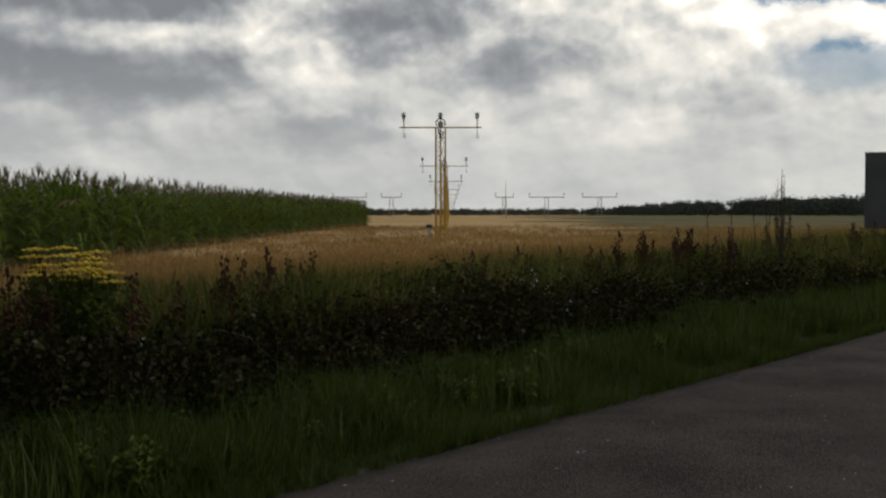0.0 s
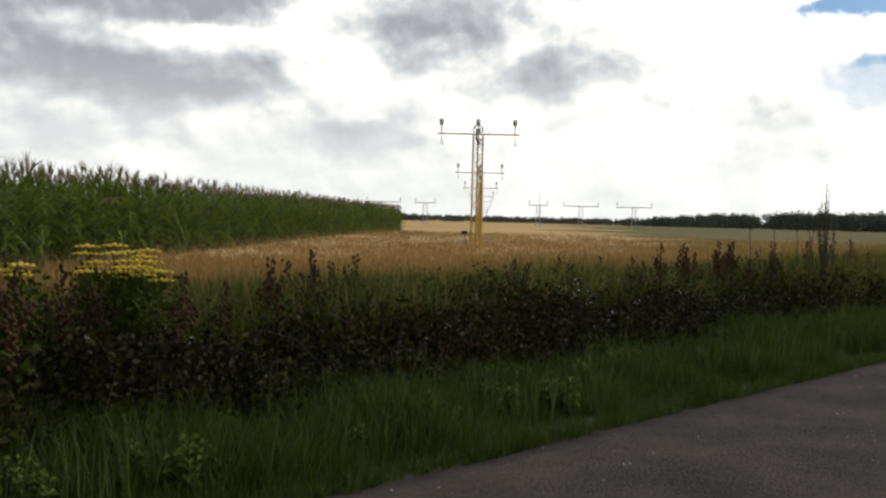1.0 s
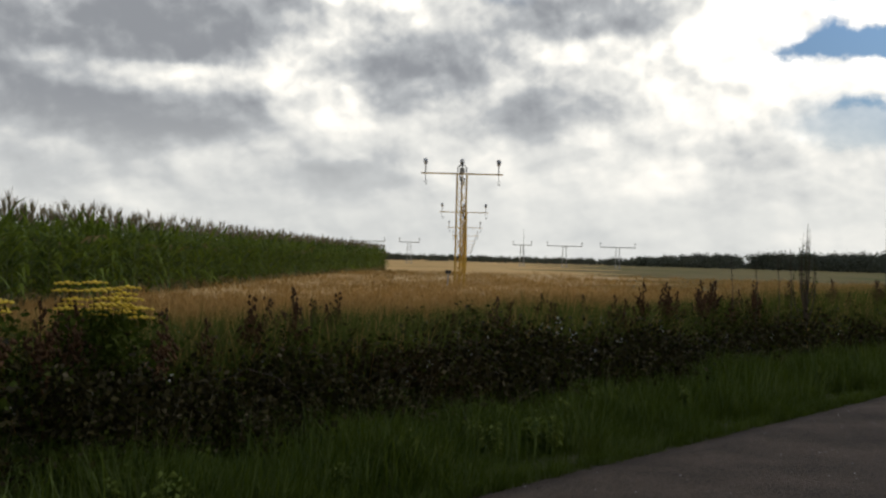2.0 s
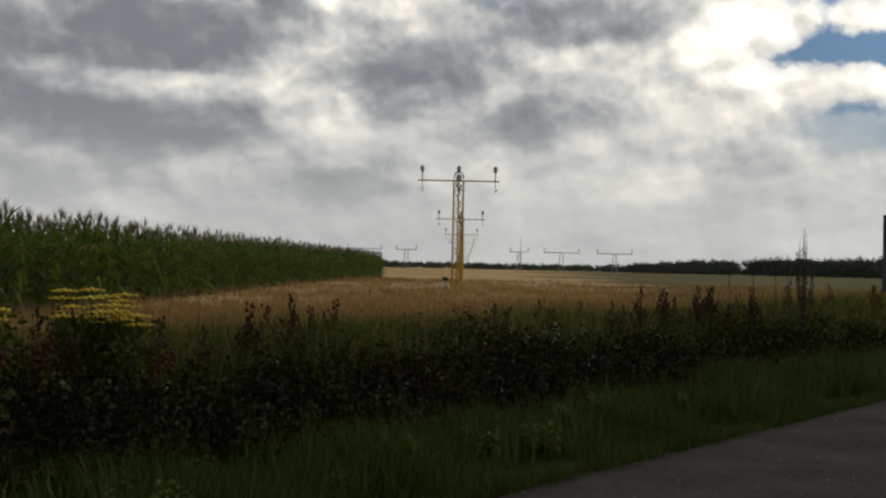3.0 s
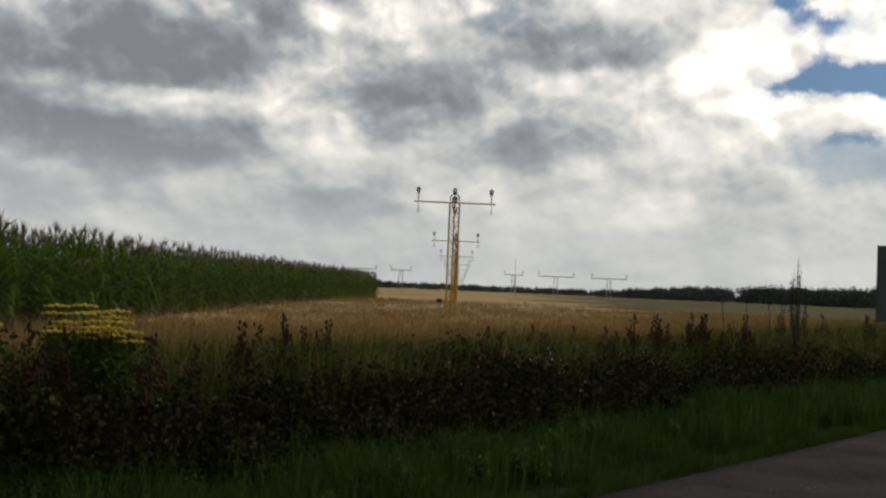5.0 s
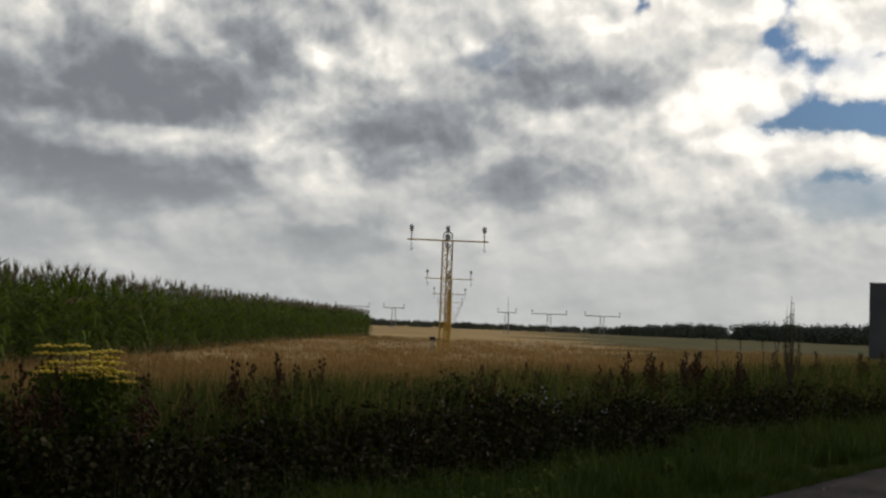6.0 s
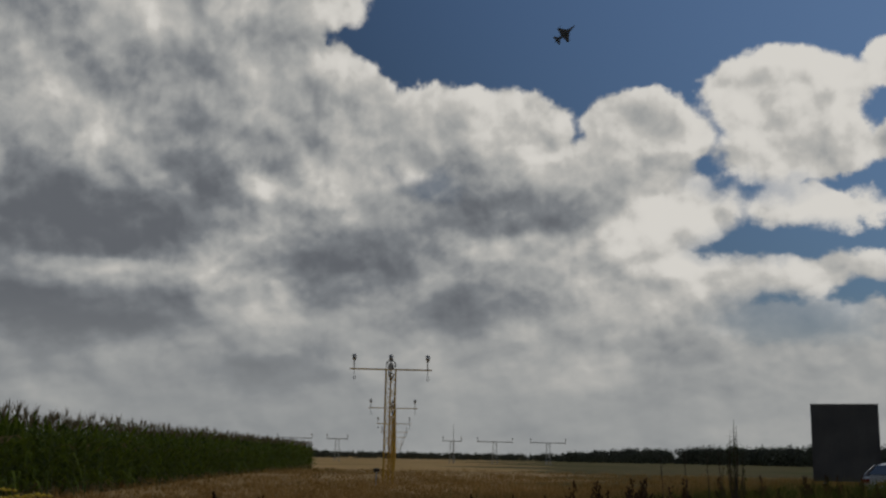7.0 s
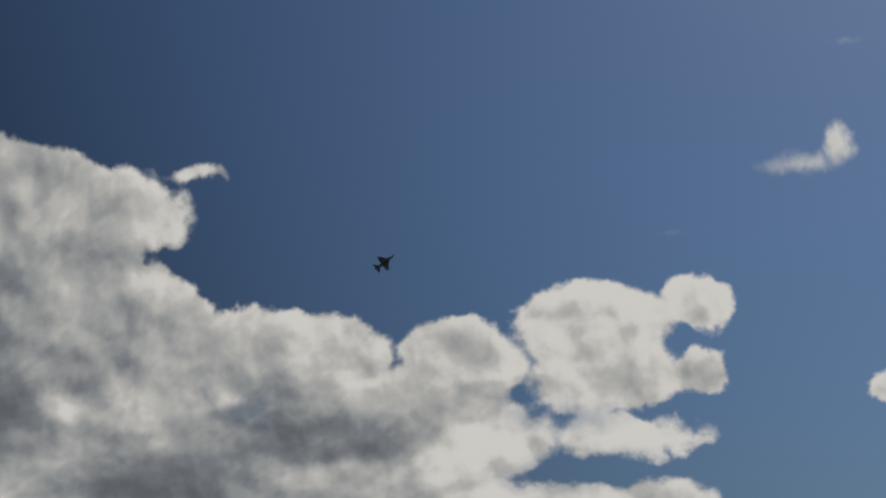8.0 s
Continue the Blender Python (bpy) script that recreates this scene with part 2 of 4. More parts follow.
def material(name, low, high, rough=0.8, scale=6.0, bump=0.0, fine=60.0, metal=0.0, island=0.0, leaf=0.0, spec=0.5, patch=None, grain=0.5):
    """Noise-varied surface. island: tint change from piece to piece; leaf: light let through; patch: a third colour in broad patches."""
    m = bpy.data.materials.new(name)
    m.use_nodes = True
    t = m.node_tree
    p = t.nodes["Principled BSDF"]
    co = t.nodes.new("ShaderNodeTexCoord")
    n1 = t.nodes.new("ShaderNodeTexNoise")
    n1.inputs["Scale"].default_value, n1.inputs["Detail"].default_value = scale, 6.0
    n2 = t.nodes.new("ShaderNodeTexNoise")
    n2.inputs["Scale"].default_value, n2.inputs["Detail"].default_value = fine, 3.0
    for n in (n1, n2):
        t.links.new(co.outputs["Object"], n.inputs["Vector"])
    add = t.nodes.new("ShaderNodeMath")
    add.operation = "MULTIPLY_ADD"
    t.links.new(n2.outputs[0], add.inputs[0])
    add.inputs[1].default_value = grain
    t.links.new(n1.outputs[0], add.inputs[2])
    rng = t.nodes.new("ShaderNodeMapRange")
    rng.inputs[1].default_value, rng.inputs[2].default_value = 0.25 + 0.5 * grain, 0.75 + 0.5 * grain
    t.links.new(add.outputs[0], rng.inputs[0])
    fac = rng.outputs[0]
    if island:
        geo = t.nodes.new("ShaderNodeNewGeometry")
        mx = t.nodes.new("ShaderNodeMix")
        mx.inputs[0].default_value = island
        t.links.new(fac, mx.inputs[2])
        t.links.new(geo.outputs["Random Per Island"], mx.inputs[3])
        fac = mx.outputs[0]
    mix = t.nodes.new("ShaderNodeMix")
    mix.data_type = "RGBA"
    t.links.new(fac, mix.inputs[0])
    mix.inputs[6].default_value, mix.inputs[7].default_value = (*low, 1), (*high, 1)
    col = mix.outputs[2]
    if patch:
        n3 = t.nodes.new("ShaderNodeTexNoise")
        n3.inputs["Scale"].default_value, n3.inputs["Detail"].default_value = patch[1], 3.0
        t.links.new(co.outputs["Object"], n3.inputs["Vector"])
        r3 = t.nodes.new("ShaderNodeMapRange")
        r3.inputs[1].default_value, r3.inputs[2].default_value = patch[2], patch[2] + 0.12
        t.links.new(n3.outputs[0], r3.inputs[0])
        m3 = t.nodes.new("ShaderNodeMix")
        m3.data_type = "RGBA"
        t.links.new(r3.outputs[0], m3.inputs[0])
        t.links.new(col, m3.inputs[6])
        m3.inputs[7].default_value = (*patch[0], 1)
        col = m3.outputs[2]
    t.links.new(col, p.inputs["Base Color"])
    p.inputs["Roughness"].default_value, p.inputs["Metallic"].default_value = rough, metal
    p.inputs["Specular IOR Level"].default_value = spec
    if bump:
        b = t.nodes.new("ShaderNodeBump")
        b.inputs["Strength"].default_value, b.inputs["Distance"].default_value = bump, 0.02
        t.links.new(add.outputs[0], b.inputs["Height"])
        t.links.new(b.outputs[0], p.inputs["Normal"])
    if leaf:
        tr = t.nodes.new("ShaderNodeBsdfTranslucent")
        t.links.new(col, tr.inputs["Color"])
        ms = t.nodes.new("ShaderNodeMixShader")
        ms.inputs[0].default_value = leaf
        t.links.new(p.outputs[0], ms.inputs[1])
        t.links.new(tr.outputs[0], ms.inputs[2])
        t.links.new(ms.outputs[0], t.nodes["Material Output"].inputs[0])
    return m


SOIL = material("soil", (0.035, 0.032, 0.016), (0.085, 0.080, 0.035), 0.95, 0.6, 0.5, 9.0, patch=((0.05, 0.065, 0.018), 0.04, 0.50))
ASPHALT = material("asphalt", (0.042, 0.032, 0.023), (0.120, 0.092, 0.066), 0.95, 1.3, 0.9, 75.0, spec=0.12, grain=1.5, patch=((0.070, 0.054, 0.040), 0.5, 0.60))
GRAVEL = material("gravel", (0.12, 0.11, 0.1), (0.5, 0.47, 0.43), 0.8, 30.0, island=0.9)
VERGE = material("verge_grass", (0.024, 0.039, 0.005), (0.096, 0.130, 0.015), 0.75, 0.9, island=0.6, leaf=0.3, spec=0.03, patch=((0.095, 0.098, 0.013), 0.35, 0.60))
VERGE_PALE = material("verge_grass_pale", (0.05, 0.080, 0.016), (0.15, 0.19, 0.055), 0.6, 0.7, island=0.6, leaf=0.3, spec=0.12)
STRAW = material("dry_grass", (0.28, 0.165, 0.050), (0.58, 0.365, 0.135), 0.8, 0.15, island=0.6, leaf=0.3, spec=0.05, patch=((0.17, 0.135, 0.040), 0.09, 0.58))
STRAW_SHEET = material("dry_grass_canopy", (0.36, 0.235, 0.095), (0.66, 0.45, 0.20), 0.9, 0.12, 0.8, 5.0, spec=0.08, patch=((0.28, 0.20, 0.080), 0.03, 0.56))
ROUGH_FIELD = material("rough_field", (0.11, 0.095, 0.030), (0.25, 0.195, 0.075), 0.9, 0.1, 0.8, 4.0, spec=0.05, patch=((0.11, 0.12, 0.035), 0.03, 0.52))
# stubble colour raised so that the far strip looks sunlit
SUNLIT_STUBBLE = material("stubble", (0.50, 0.315, 0.115), (0.72, 0.48, 0.205), 0.9, 0.06, 0.5, 4.0, spec=0.03, patch=((0.46, 0.30, 0.12), 0.02, 0.56))
MEADOW = material("meadow_grass", (0.045, 0.066, 0.012), (0.150, 0.170, 0.036), 0.7, 0.5, island=0.6, leaf=0.4, spec=0.05, patch=((0.22, 0.165, 0.055), 0.4, 0.66))
# bramble leaves coloured near black: the shade of the hedge face is included
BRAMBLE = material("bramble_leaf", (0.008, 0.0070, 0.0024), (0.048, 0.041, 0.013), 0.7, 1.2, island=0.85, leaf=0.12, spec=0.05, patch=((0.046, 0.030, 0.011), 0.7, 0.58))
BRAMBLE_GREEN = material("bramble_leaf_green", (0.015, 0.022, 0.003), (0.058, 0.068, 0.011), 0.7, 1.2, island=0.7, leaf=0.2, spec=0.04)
TWIG = material("twig", (0.035, 0.022, 0.014), (0.10, 0.07, 0.045), 0.8, 8.0)
CORN_LEAF = material("corn_leaf", (0.036, 0.062, 0.008), (0.18, 0.235, 0.030), 0.55, 0.6, island=0.75, leaf=0.4, spec=0.10)
CORN_DRY = material("corn_leaf_dry", (0.16, 0.13, 0.05), (0.36, 0.28, 0.13), 0.8, 2.0, island=0.6, leaf=0.3, spec=0.08)
CORN_STEM = material("corn_stem", (0.06, 0.09, 0.025), (0.14, 0.16, 0.05), 0.6, 6.0)
TASSEL = material("corn_tassel", (0.14, 0.108, 0.055), (0.27, 0.21, 0.11), 0.8, 3.0, island=0.6)
DOCK = material("dock_seed", (0.045, 0.026, 0.013), (0.12, 0.064, 0.030), 0.85, 10.0, island=0.6, spec=0.1)
WEED = material("weed_leaf", (0.026, 0.042, 0.005), (0.08, 0.105, 0.014), 0.65, 6.0, island=0.5, leaf=0.25, spec=0.05)
TANSY = material("tansy_flower", (0.45, 0.30, 0.01), (0.75, 0.55, 0.03), 0.6, 20.0, island=0.6)
WHITE_FLOWER = material("white_flower", (0.45, 0.45, 0.4), (0.75, 0.75, 0.7), 0.7, 20.0, island=0.6, leaf=0.3)
# distance haze is mixed into this foliage colour, lighter and greyer
WOOD_HAZY = material("hazy_foliage", (0.078, 0.092, 0.070), (0.16, 0.175, 0.135), 0.8, 0.2, island=0.5, spec=0.05)
YELLOW = material("yellow_paint", (0.42, 0.235, 0.012), (0.60, 0.36, 0.025), 0.5, 3.0, 0.1, 40.0, patch=((0.28, 0.16, 0.03), 2.0, 0.58))
STEEL = material("galvanised_steel", (0.26, 0.26, 0.25), (0.48, 0.48, 0.46), 0.45, 6.0, 0.1, 50.0, metal=0.3)
BLACK = material("black_rubber", (0.012, 0.012, 0.012), (0.03, 0.03, 0.03), 0.6, 10.0)
BOARD = material("grey_board", (0.055, 0.058, 0.066), (0.10, 0.105, 0.115), 0.6, 0.8, 0.15, 30.0)
BRAMBLE_PALE = material("bramble_leaf_pale", (0.06, 0.050, 0.026), (0.20, 0.165, 0.095), 0.6, 1.2, island=0.8, leaf=0.15, spec=0.1)
SILVER = material("silver_paint", (0.58, 0.58, 0.57), (0.66, 0.66, 0.65), 0.28, 2.0, 0.0, 30.0, metal=0.25)
CABIN = material("dark_cabin", (0.015, 0.015, 0.017), (0.04, 0.04, 0.045), 0.8, 4.0)
TAIL_RED = material("red_tail_lamp", (0.16, 0.008, 0.008), (0.26, 0.012, 0.012), 0.2, 8.0)
PLATE = material("yellow_plate", (0.60, 0.42, 0.05), (0.68, 0.48, 0.07), 0.4, 8.0)
JET_GREY = material("jet_grey", (0.06, 0.065, 0.075), (0.11, 0.115, 0.125), 0.6, 0.4)
GLASS = bpy.data.materials.new("car_glass")
GLASS.use_nodes = True
gp = GLASS.node_tree.nodes["Principled BSDF"]
gp.inputs["Base Color"].default_value = (0.12, 0.14, 0.14, 1)
gp.inputs["Roughness"].default_value, gp.inputs["Transmission Weight"].default_value, gp.inputs["IOR"].default_value = 0.03, 0.8, 1.5
WEED_PALE = material("weed_leaf_pale", (0.055, 0.085, 0.013), (0.17, 0.21, 0.045), 0.65, 6.0, island=0.6, leaf=0.3, spec=0.06)
LAMP = material("lamp_metal", (0.50, 0.50, 0.48), (0.66, 0.66, 0.63), 0.4, 8.0, spec=0.5)

# ---- building helpers ----
ROAD_TURN = radians(39.5)          # the road runs this far to the right of straight ahead
U = Vector((math.sin(ROAD_TURN), math.cos(ROAD_TURN), 0))
N = Vector((-math.cos(ROAD_TURN), math.sin(ROAD_TURN), 0))
rng = np.random.default_rng(7)


def along(s, n, z=0.0):
    """A place s metres along the road and n metres across it from the camera."""
    p = U * s + N * n
    return Vector((p.x, p.y, z))


def part(name, bm, mat, parent=None, label="", smooth=False):
    me = bpy.data.meshes.new(name)
    bm.to_mesh(me)
    bm.free()
    for m in (mat if isinstance(mat, (list, tuple)) else [mat]):
        me.materials.append(m)
    if smooth:
        me.polygons.foreach_set("use_smooth", [True] * len(me.polygons))
    ob = new(name, me)
    if parent is not None:
        ob.parent = parent
    return tagged(ob, label)


def empty(name, m=None, **tags):
    ob = new(name)
    if m is not None:
        ob.matrix_world = m
    return tagged(ob, **tags)


def tube(bm, path, radii, sides=6, mat=0):
    """A round bar through the points of path."""
    rings = []
    path = [Vector(p) for p in path]
    for i, p in enumerate(path):
        d = (path[min(i + 1, len(path) - 1)] - path[max(i - 1, 0)]).normalized()
        a = d.orthogonal().normalized() if abs(d.z) < 0.98 else Vector((1, 0, 0))
        a = (a - d * a.dot(d)).normalized()
        b = d.cross(a)
        r = radii[i] if isinstance(radii, (list, tuple)) else radii
        rings.append([bm.verts.new(p + (a * math.cos(k * math.tau / sides) + b * math.sin(k * math.tau / sides)) * r) for k in range(sides)])
    for r0, r1 in zip(rings, rings[1:]):
        for k in range(sides):
            bm.faces.new((r0[k], r0[(k + 1) % sides], r1[(k + 1) % sides], r1[k])).material_index = mat
    bm.faces.new(rings[0][::-1]).material_index = mat
    bm.faces.new(rings[-1]).material_index = mat


def box(bm, c, size, bevel=0.0, m=None):
    made = bmesh.ops.create_cube(bm, size=1.0)["verts"]
    bmesh.ops.scale(bm, vec=size, verts=made)
    if bevel:
        edges = list({e for v in made for e in v.link_edges})
        made = list({v for f in bmesh.ops.bevel(bm, geom=edges, offset=bevel, segments=2, affect="EDGES", profile=0.5)["faces"] for v in f.verts} | {v for v in made if v.is_valid})
    if m is not None:
        bmesh.ops.transform(bm, matrix=m, verts=made)
    bmesh.ops.translate(bm, vec=c, verts=made)


def tri_mesh(name, verts, tris, mats, index=None, smooth=False):
    """A mesh object from numpy arrays of vertices and triangles."""
    me = bpy.data.meshes.new(name)
    me.vertices.add(len(verts))
    me.vertices.foreach_set("co", np.asarray(verts, np.float32).ravel())
    me.loops.add(len(tris) * 3)
    me.loops.foreach_set("vertex_index", np.asarray(tris, np.int32).ravel())
    me.polygons.add(len(tris))
    me.polygons.foreach_set("loop_start", np.arange(0, len(tris) * 3, 3, dtype=np.int32))
    for m in mats:
        me.materials.append(m)
    if index is not None:
        me.polygons.foreach_set("material_index", np.asarray(index, np.int32))
    if smooth:
        me.polygons.foreach_set("use_smooth", np.ones(len(tris), bool))
    me.update(calc_edges=True)
    return new(name, me)


def blade(length, width, lean, turn, base=(0, 0), segs=2, droop=0.5, mat=0):
    """One grass blade or strap leaf, as vertices, triangles and material."""
    v, t = [], []
    c, s = math.cos(turn), math.sin(turn)
    for i in range(segs + 1):
        k = i / segs
        out = lean * length * k ** (1 + droop)
        up = length * k * (1 - 0.35 * droop * lean * k)
        w = width * (1 - k) ** 0.7 * 0.5
        x, y = base[0] + c * out, base[1] + s * out
        if i < segs:
            v += [(x - s * w, y + c * w, up), (x + s * w, y - c * w, up)]
        else:
            v += [(x, y, up)]
    for i in range(segs - 1):
        a = 2 * i
        t += [(a, a + 1, a + 3), (a, a + 3, a + 2)]
    a = 2 * (segs - 1)
    t += [(a, a + 1, a + 2)]
    return v, t, [mat] * len(t)


def merge(pieces):
    v, t, m, base = [], [], [], 0
    for pv, pt, pm in pieces:
        v += list(pv)
        t += [(a + base, b + base, c + base) for a, b, c in pt]
        m += list(pm)
        base += len(pv)
    return np.array(v, float), np.array(t, int), np.array(m, int)


def scatter(name, kinds, places, mats, label, category, kind="stuff", tilt=0.0, smooth=False):
    """Many copies of the small meshes kinds at places (x, y, z, scale), turned by chance, in one mesh."""
    places = np.asarray(places, float)
    which = rng.integers(0, len(kinds), len(places))
    vs, ts, ms, base = [], [], [], 0
    for k, (v, t, m) in enumerate(kinds):
        pl = places[which == k]
        if not len(pl):
            continue
        a = rng.uniform(0, math.tau, len(pl))
        ca, sa_ = np.cos(a)[:, None], np.sin(a)[:, None]
        x = v[None, :, 0] * ca - v[None, :, 1] * sa_
        y = v[None, :, 0] * sa_ + v[None, :, 1] * ca
        z = np.repeat(v[None, :, 2], len(pl), 0)
        if tilt:
            x = x + z * rng.normal(0, tilt, len(pl))[:, None]
            y = y + z * rng.normal(0, tilt, len(pl))[:, None]
        sc = pl[:, 3][:, None]
        sz_ = sc * (pl[:, 4][:, None] if pl.shape[1] > 4 else 1.0)
        p = np.stack([x * sc + pl[:, 0:1], y * sc + pl[:, 1:2], z * sz_ + pl[:, 2:3]], 2).reshape(-1, 3)
        tt = (t[None] + (np.arange(len(pl)) * len(v))[:, None, None]).reshape(-1, 3) + base
        vs.append(p)
        ts.append(tt)
        ms.append(np.tile(m, len(pl)))
        base += len(p)
    ob = tri_mesh(name, np.concatenate(vs), np.concatenate(ts), mats, np.concatenate(ms), smooth)
    return tagged(ob, label, category, kind=kind)


def strip(s0, s1, n0, n1, count):
    """Random places in a band along the road."""
    s, n = rng.uniform(s0, s1, count), rng.uniform(n0, n1, count)
    return np.stack([U.x * s + N.x * n, U.y * s + N.y * n, np.zeros(count)], 1), s, n


def fbm(x, y, scale, seed=0.0):
    return np.array([noise.noise(Vector((a * scale, b * scale, seed))) for a, b in zip(x, y)])


# ---- ground and roads ----
bm = bmesh.new()
edges_r = [0, 4, 9, 16, 26, 40, 65, 110, 200, 400, 900, 2000, 4200]
rings = [[bm.verts.new((r * math.sin(k * math.tau / 72), r * math.cos(k * math.tau / 72), -0.03)) for k in range(72)] for r in edges_r[1:]]
hub = bm.verts.new((0, 0, -0.03))
for k in range(72):
    bm.faces.new((hub, rings[0][(k + 1) % 72], rings[0][k]))
    for r0, r1 in zip(rings, rings[1:]):
        bm.faces.new((r0[k], r0[(k + 1) % 72], r1[(k + 1) % 72], r1[k]))
bmesh.ops.recalc_face_normals(bm, faces=bm.faces)
ground = part("ground", bm, SOIL)
tagged(ground, "flat brown field soil under grass and crops", "ground", kind="structure")


def road(name, n0, n1, s0, s1, z, label):
    """An asphalt slab with slightly ragged edges."""
    bm = bmesh.new()
    step, rows = 0.35, []
    count = int((s1 - s0) / step)
    for i in range(count + 1):
        s = s0 + i * step
        row = []
        for j, n in enumerate((n0, n0 + 0.25, (n0 + n1) / 2, n1 - 0.25, n1)):
            if j in (0, 4):
                n += 0.05 * noise.noise(Vector((s * 0.9, n, 0))) + 0.04 * noise.noise(Vector((s * 4.0, n, 3)))
            row.append(bm.verts.new(along(s, n, z - (0.025 if j in (0, 4) else 0.0))))
        row.append(bm.verts.new(along(s, n1 + 0.02, -0.06)))
        row.insert(0, bm.verts.new(along(s, n0 - 0.02, -0.06)))
        rows.append(row)
    for r0, r1 in zip(rows, rows[1:]):
        for j in range(6):
            bm.faces.new((r0[j], r0[j + 1], r1[j + 1], r1[j]))
    bmesh.ops.recalc_face_normals(bm, faces=bm.faces)
    ob = part(name, bm, ASPHALT, smooth=True)
    return tagged(ob, label, "road", kind="structure")


road("road_near", -1.6, 4.04, -30, 120, 0.02, "narrow grey asphalt lane with ragged grassy edges")
road("road_far", 8.3, 13.6, -60, 220, 0.07, "grey asphalt country road behind the hedge")

# loose chips on the lane
chip = [(np.array([(0, 0, .5), (1, .2, 0), (-.2, .9, 0), (-.9, -.3, 0), (.3, -.8, 0)]), np.array([(0, 1, 2), (0, 2, 3), (0, 3, 4), (0, 4, 1)]), np.zeros(4, int))]
p, s, n = strip(-4, 22, 0.8, 3.95, 1500)
scatter("gravel", chip, np.c_[p[:, :2], np.full(len(p), 0.019), 0.003 + 0.010 * rng.random(len(p)) ** 3], [GRAVEL], "pale loose stone chips on the asphalt lane", "gravel")

# ---- verge grass ----


def tuft(count, h, w, spread, lean, mat=0, segs=2):
    return merge([blade(h * rng.uniform(0.55, 1.1), w * rng.uniform(0.7, 1.2), rng.uniform(0.1, lean), rng.uniform(0, math.tau),
                        (rng.normal(0, spread), rng.normal(0, spread)), segs, mat=int(rng.random() < mat)) for _ in range(count)])


tufts = [tuft(14, 0.30, 0.012, 0.05, 0.8, (0.05, 0.15, 0.3, 0.5, 0.1, 0.75)[_]) for _ in range(6)]
p, s, n = strip(-5, 14, 4.08, 6.3, 11000)
size = 0.32 + 0.85 * np.clip((n - 4.1) / 1.1, 0, 1) + 0.75 * fbm(p[:, 0], p[:, 1], 1.1)
scatter("verge_grass", tufts, np.c_[p[:, :2], np.full(len(p), -0.03), np.clip(size, 0.25, 1.7)], [VERGE, VERGE_PALE], "dark green unmown roadside grass along the lane", "grass", tilt=0.12)
p, s, n = strip(14, 60, 4.08, 6.3, 6000)
scatter("verge_grass", tufts, np.c_[p[:, :2], np.full(len(p), -0.03), rng.uniform(0.8, 1.6, len(p)) * np.clip(0.5 + (n - 4.2), 0.5, 1)], [VERGE, VERGE_PALE], "dark green unmown roadside grass along the lane", "grass", tilt=0.12)
p, s, n = strip(-12, 30, -4.0, -1.65, 2500)
scatter("verge_grass", tufts, np.c_[p[:, :2], np.full(len(p), -0.03), rng.uniform(0.6, 1.1, len(p))], [VERGE, VERGE_PALE], "dark green roadside grass behind the lane", "grass", tilt=0.12)

p, s, n = strip(-5, 40, 4.03, 4.22, 3600)
scatter("verge_grass", tufts, np.c_[p[:, :2], np.full(len(p), -0.01), rng.uniform(0.18, 0.42, len(p))], [VERGE, VERGE_PALE], "short grass along the edge of the asphalt lane", "grass", tilt=0.2)

# taller pale tufts against the hedge
tall_tufts = [tuft(12, 0.48, 0.011, 0.05, 0.5, 0.6) for _ in range(4)]
p, s, n = strip(-5, 24, 4.5, 6.1, 1500)
scatter("tall_grass", tall_tufts, np.c_[p[:, :2], np.full(len(p), -0.03), rng.uniform(0.6, 1.15, len(p))], [VERGE, VERGE_PALE], "taller pale green grass tufts against the hedge", "grass", tilt=0.15)

# ---- bramble hedge ----


def leaf_spray(count, reach, size, mats=(0,)):
    """A bunch of folded leaves round a short shoot."""
    pieces = []
    for _ in range(count):
        c = rng.normal(0, reach, 3)
        d = rng.normal(0, 1, 3)
        d /= np.linalg.norm(d)
        e = np.cross(d, rng.normal(0, 1, 3))
        e /= np.linalg.norm(e)
        up = np.cross(d, e)
        L = size * rng.uniform(0.6, 1.3)
        v = [c, c + d * L * .45 + e * L * .32 + up * L * .1, c + d * L, c + d * L * .45 - e * L * .32 + up * L * .1]
        pieces.append((v, [(0, 1, 2), (0, 2, 3)], [int(rng.choice(mats))] * 2))
    return merge(pieces)


def hedge_top(s):
    return 0.57 + 0.10 * np.exp(-((s + 1.5) / 4.0) ** 2) + 0.07 * np.sin(s * 0.9) + 0.05 * np.sin(s * 2.3 + 1)


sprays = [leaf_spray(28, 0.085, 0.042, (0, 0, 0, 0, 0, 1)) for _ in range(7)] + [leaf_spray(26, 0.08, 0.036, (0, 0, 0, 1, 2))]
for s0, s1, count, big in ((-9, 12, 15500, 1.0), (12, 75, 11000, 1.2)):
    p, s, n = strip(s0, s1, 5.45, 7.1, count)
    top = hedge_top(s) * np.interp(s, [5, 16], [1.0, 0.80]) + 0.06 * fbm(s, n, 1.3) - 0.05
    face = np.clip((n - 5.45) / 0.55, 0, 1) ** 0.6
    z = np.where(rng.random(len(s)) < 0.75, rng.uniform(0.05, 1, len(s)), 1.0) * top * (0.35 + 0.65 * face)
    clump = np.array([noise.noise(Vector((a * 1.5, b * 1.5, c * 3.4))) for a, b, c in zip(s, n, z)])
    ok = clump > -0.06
    scatter("bramble_hedge", sprays, np.c_[p[:, :2], z, rng.uniform(0.8, 1.5, len(s)) * big][ok], [BRAMBLE, BRAMBLE_GREEN, BRAMBLE_PALE], "dense bramble hedge with brown and green leaves, shade in their colour", "hedge")
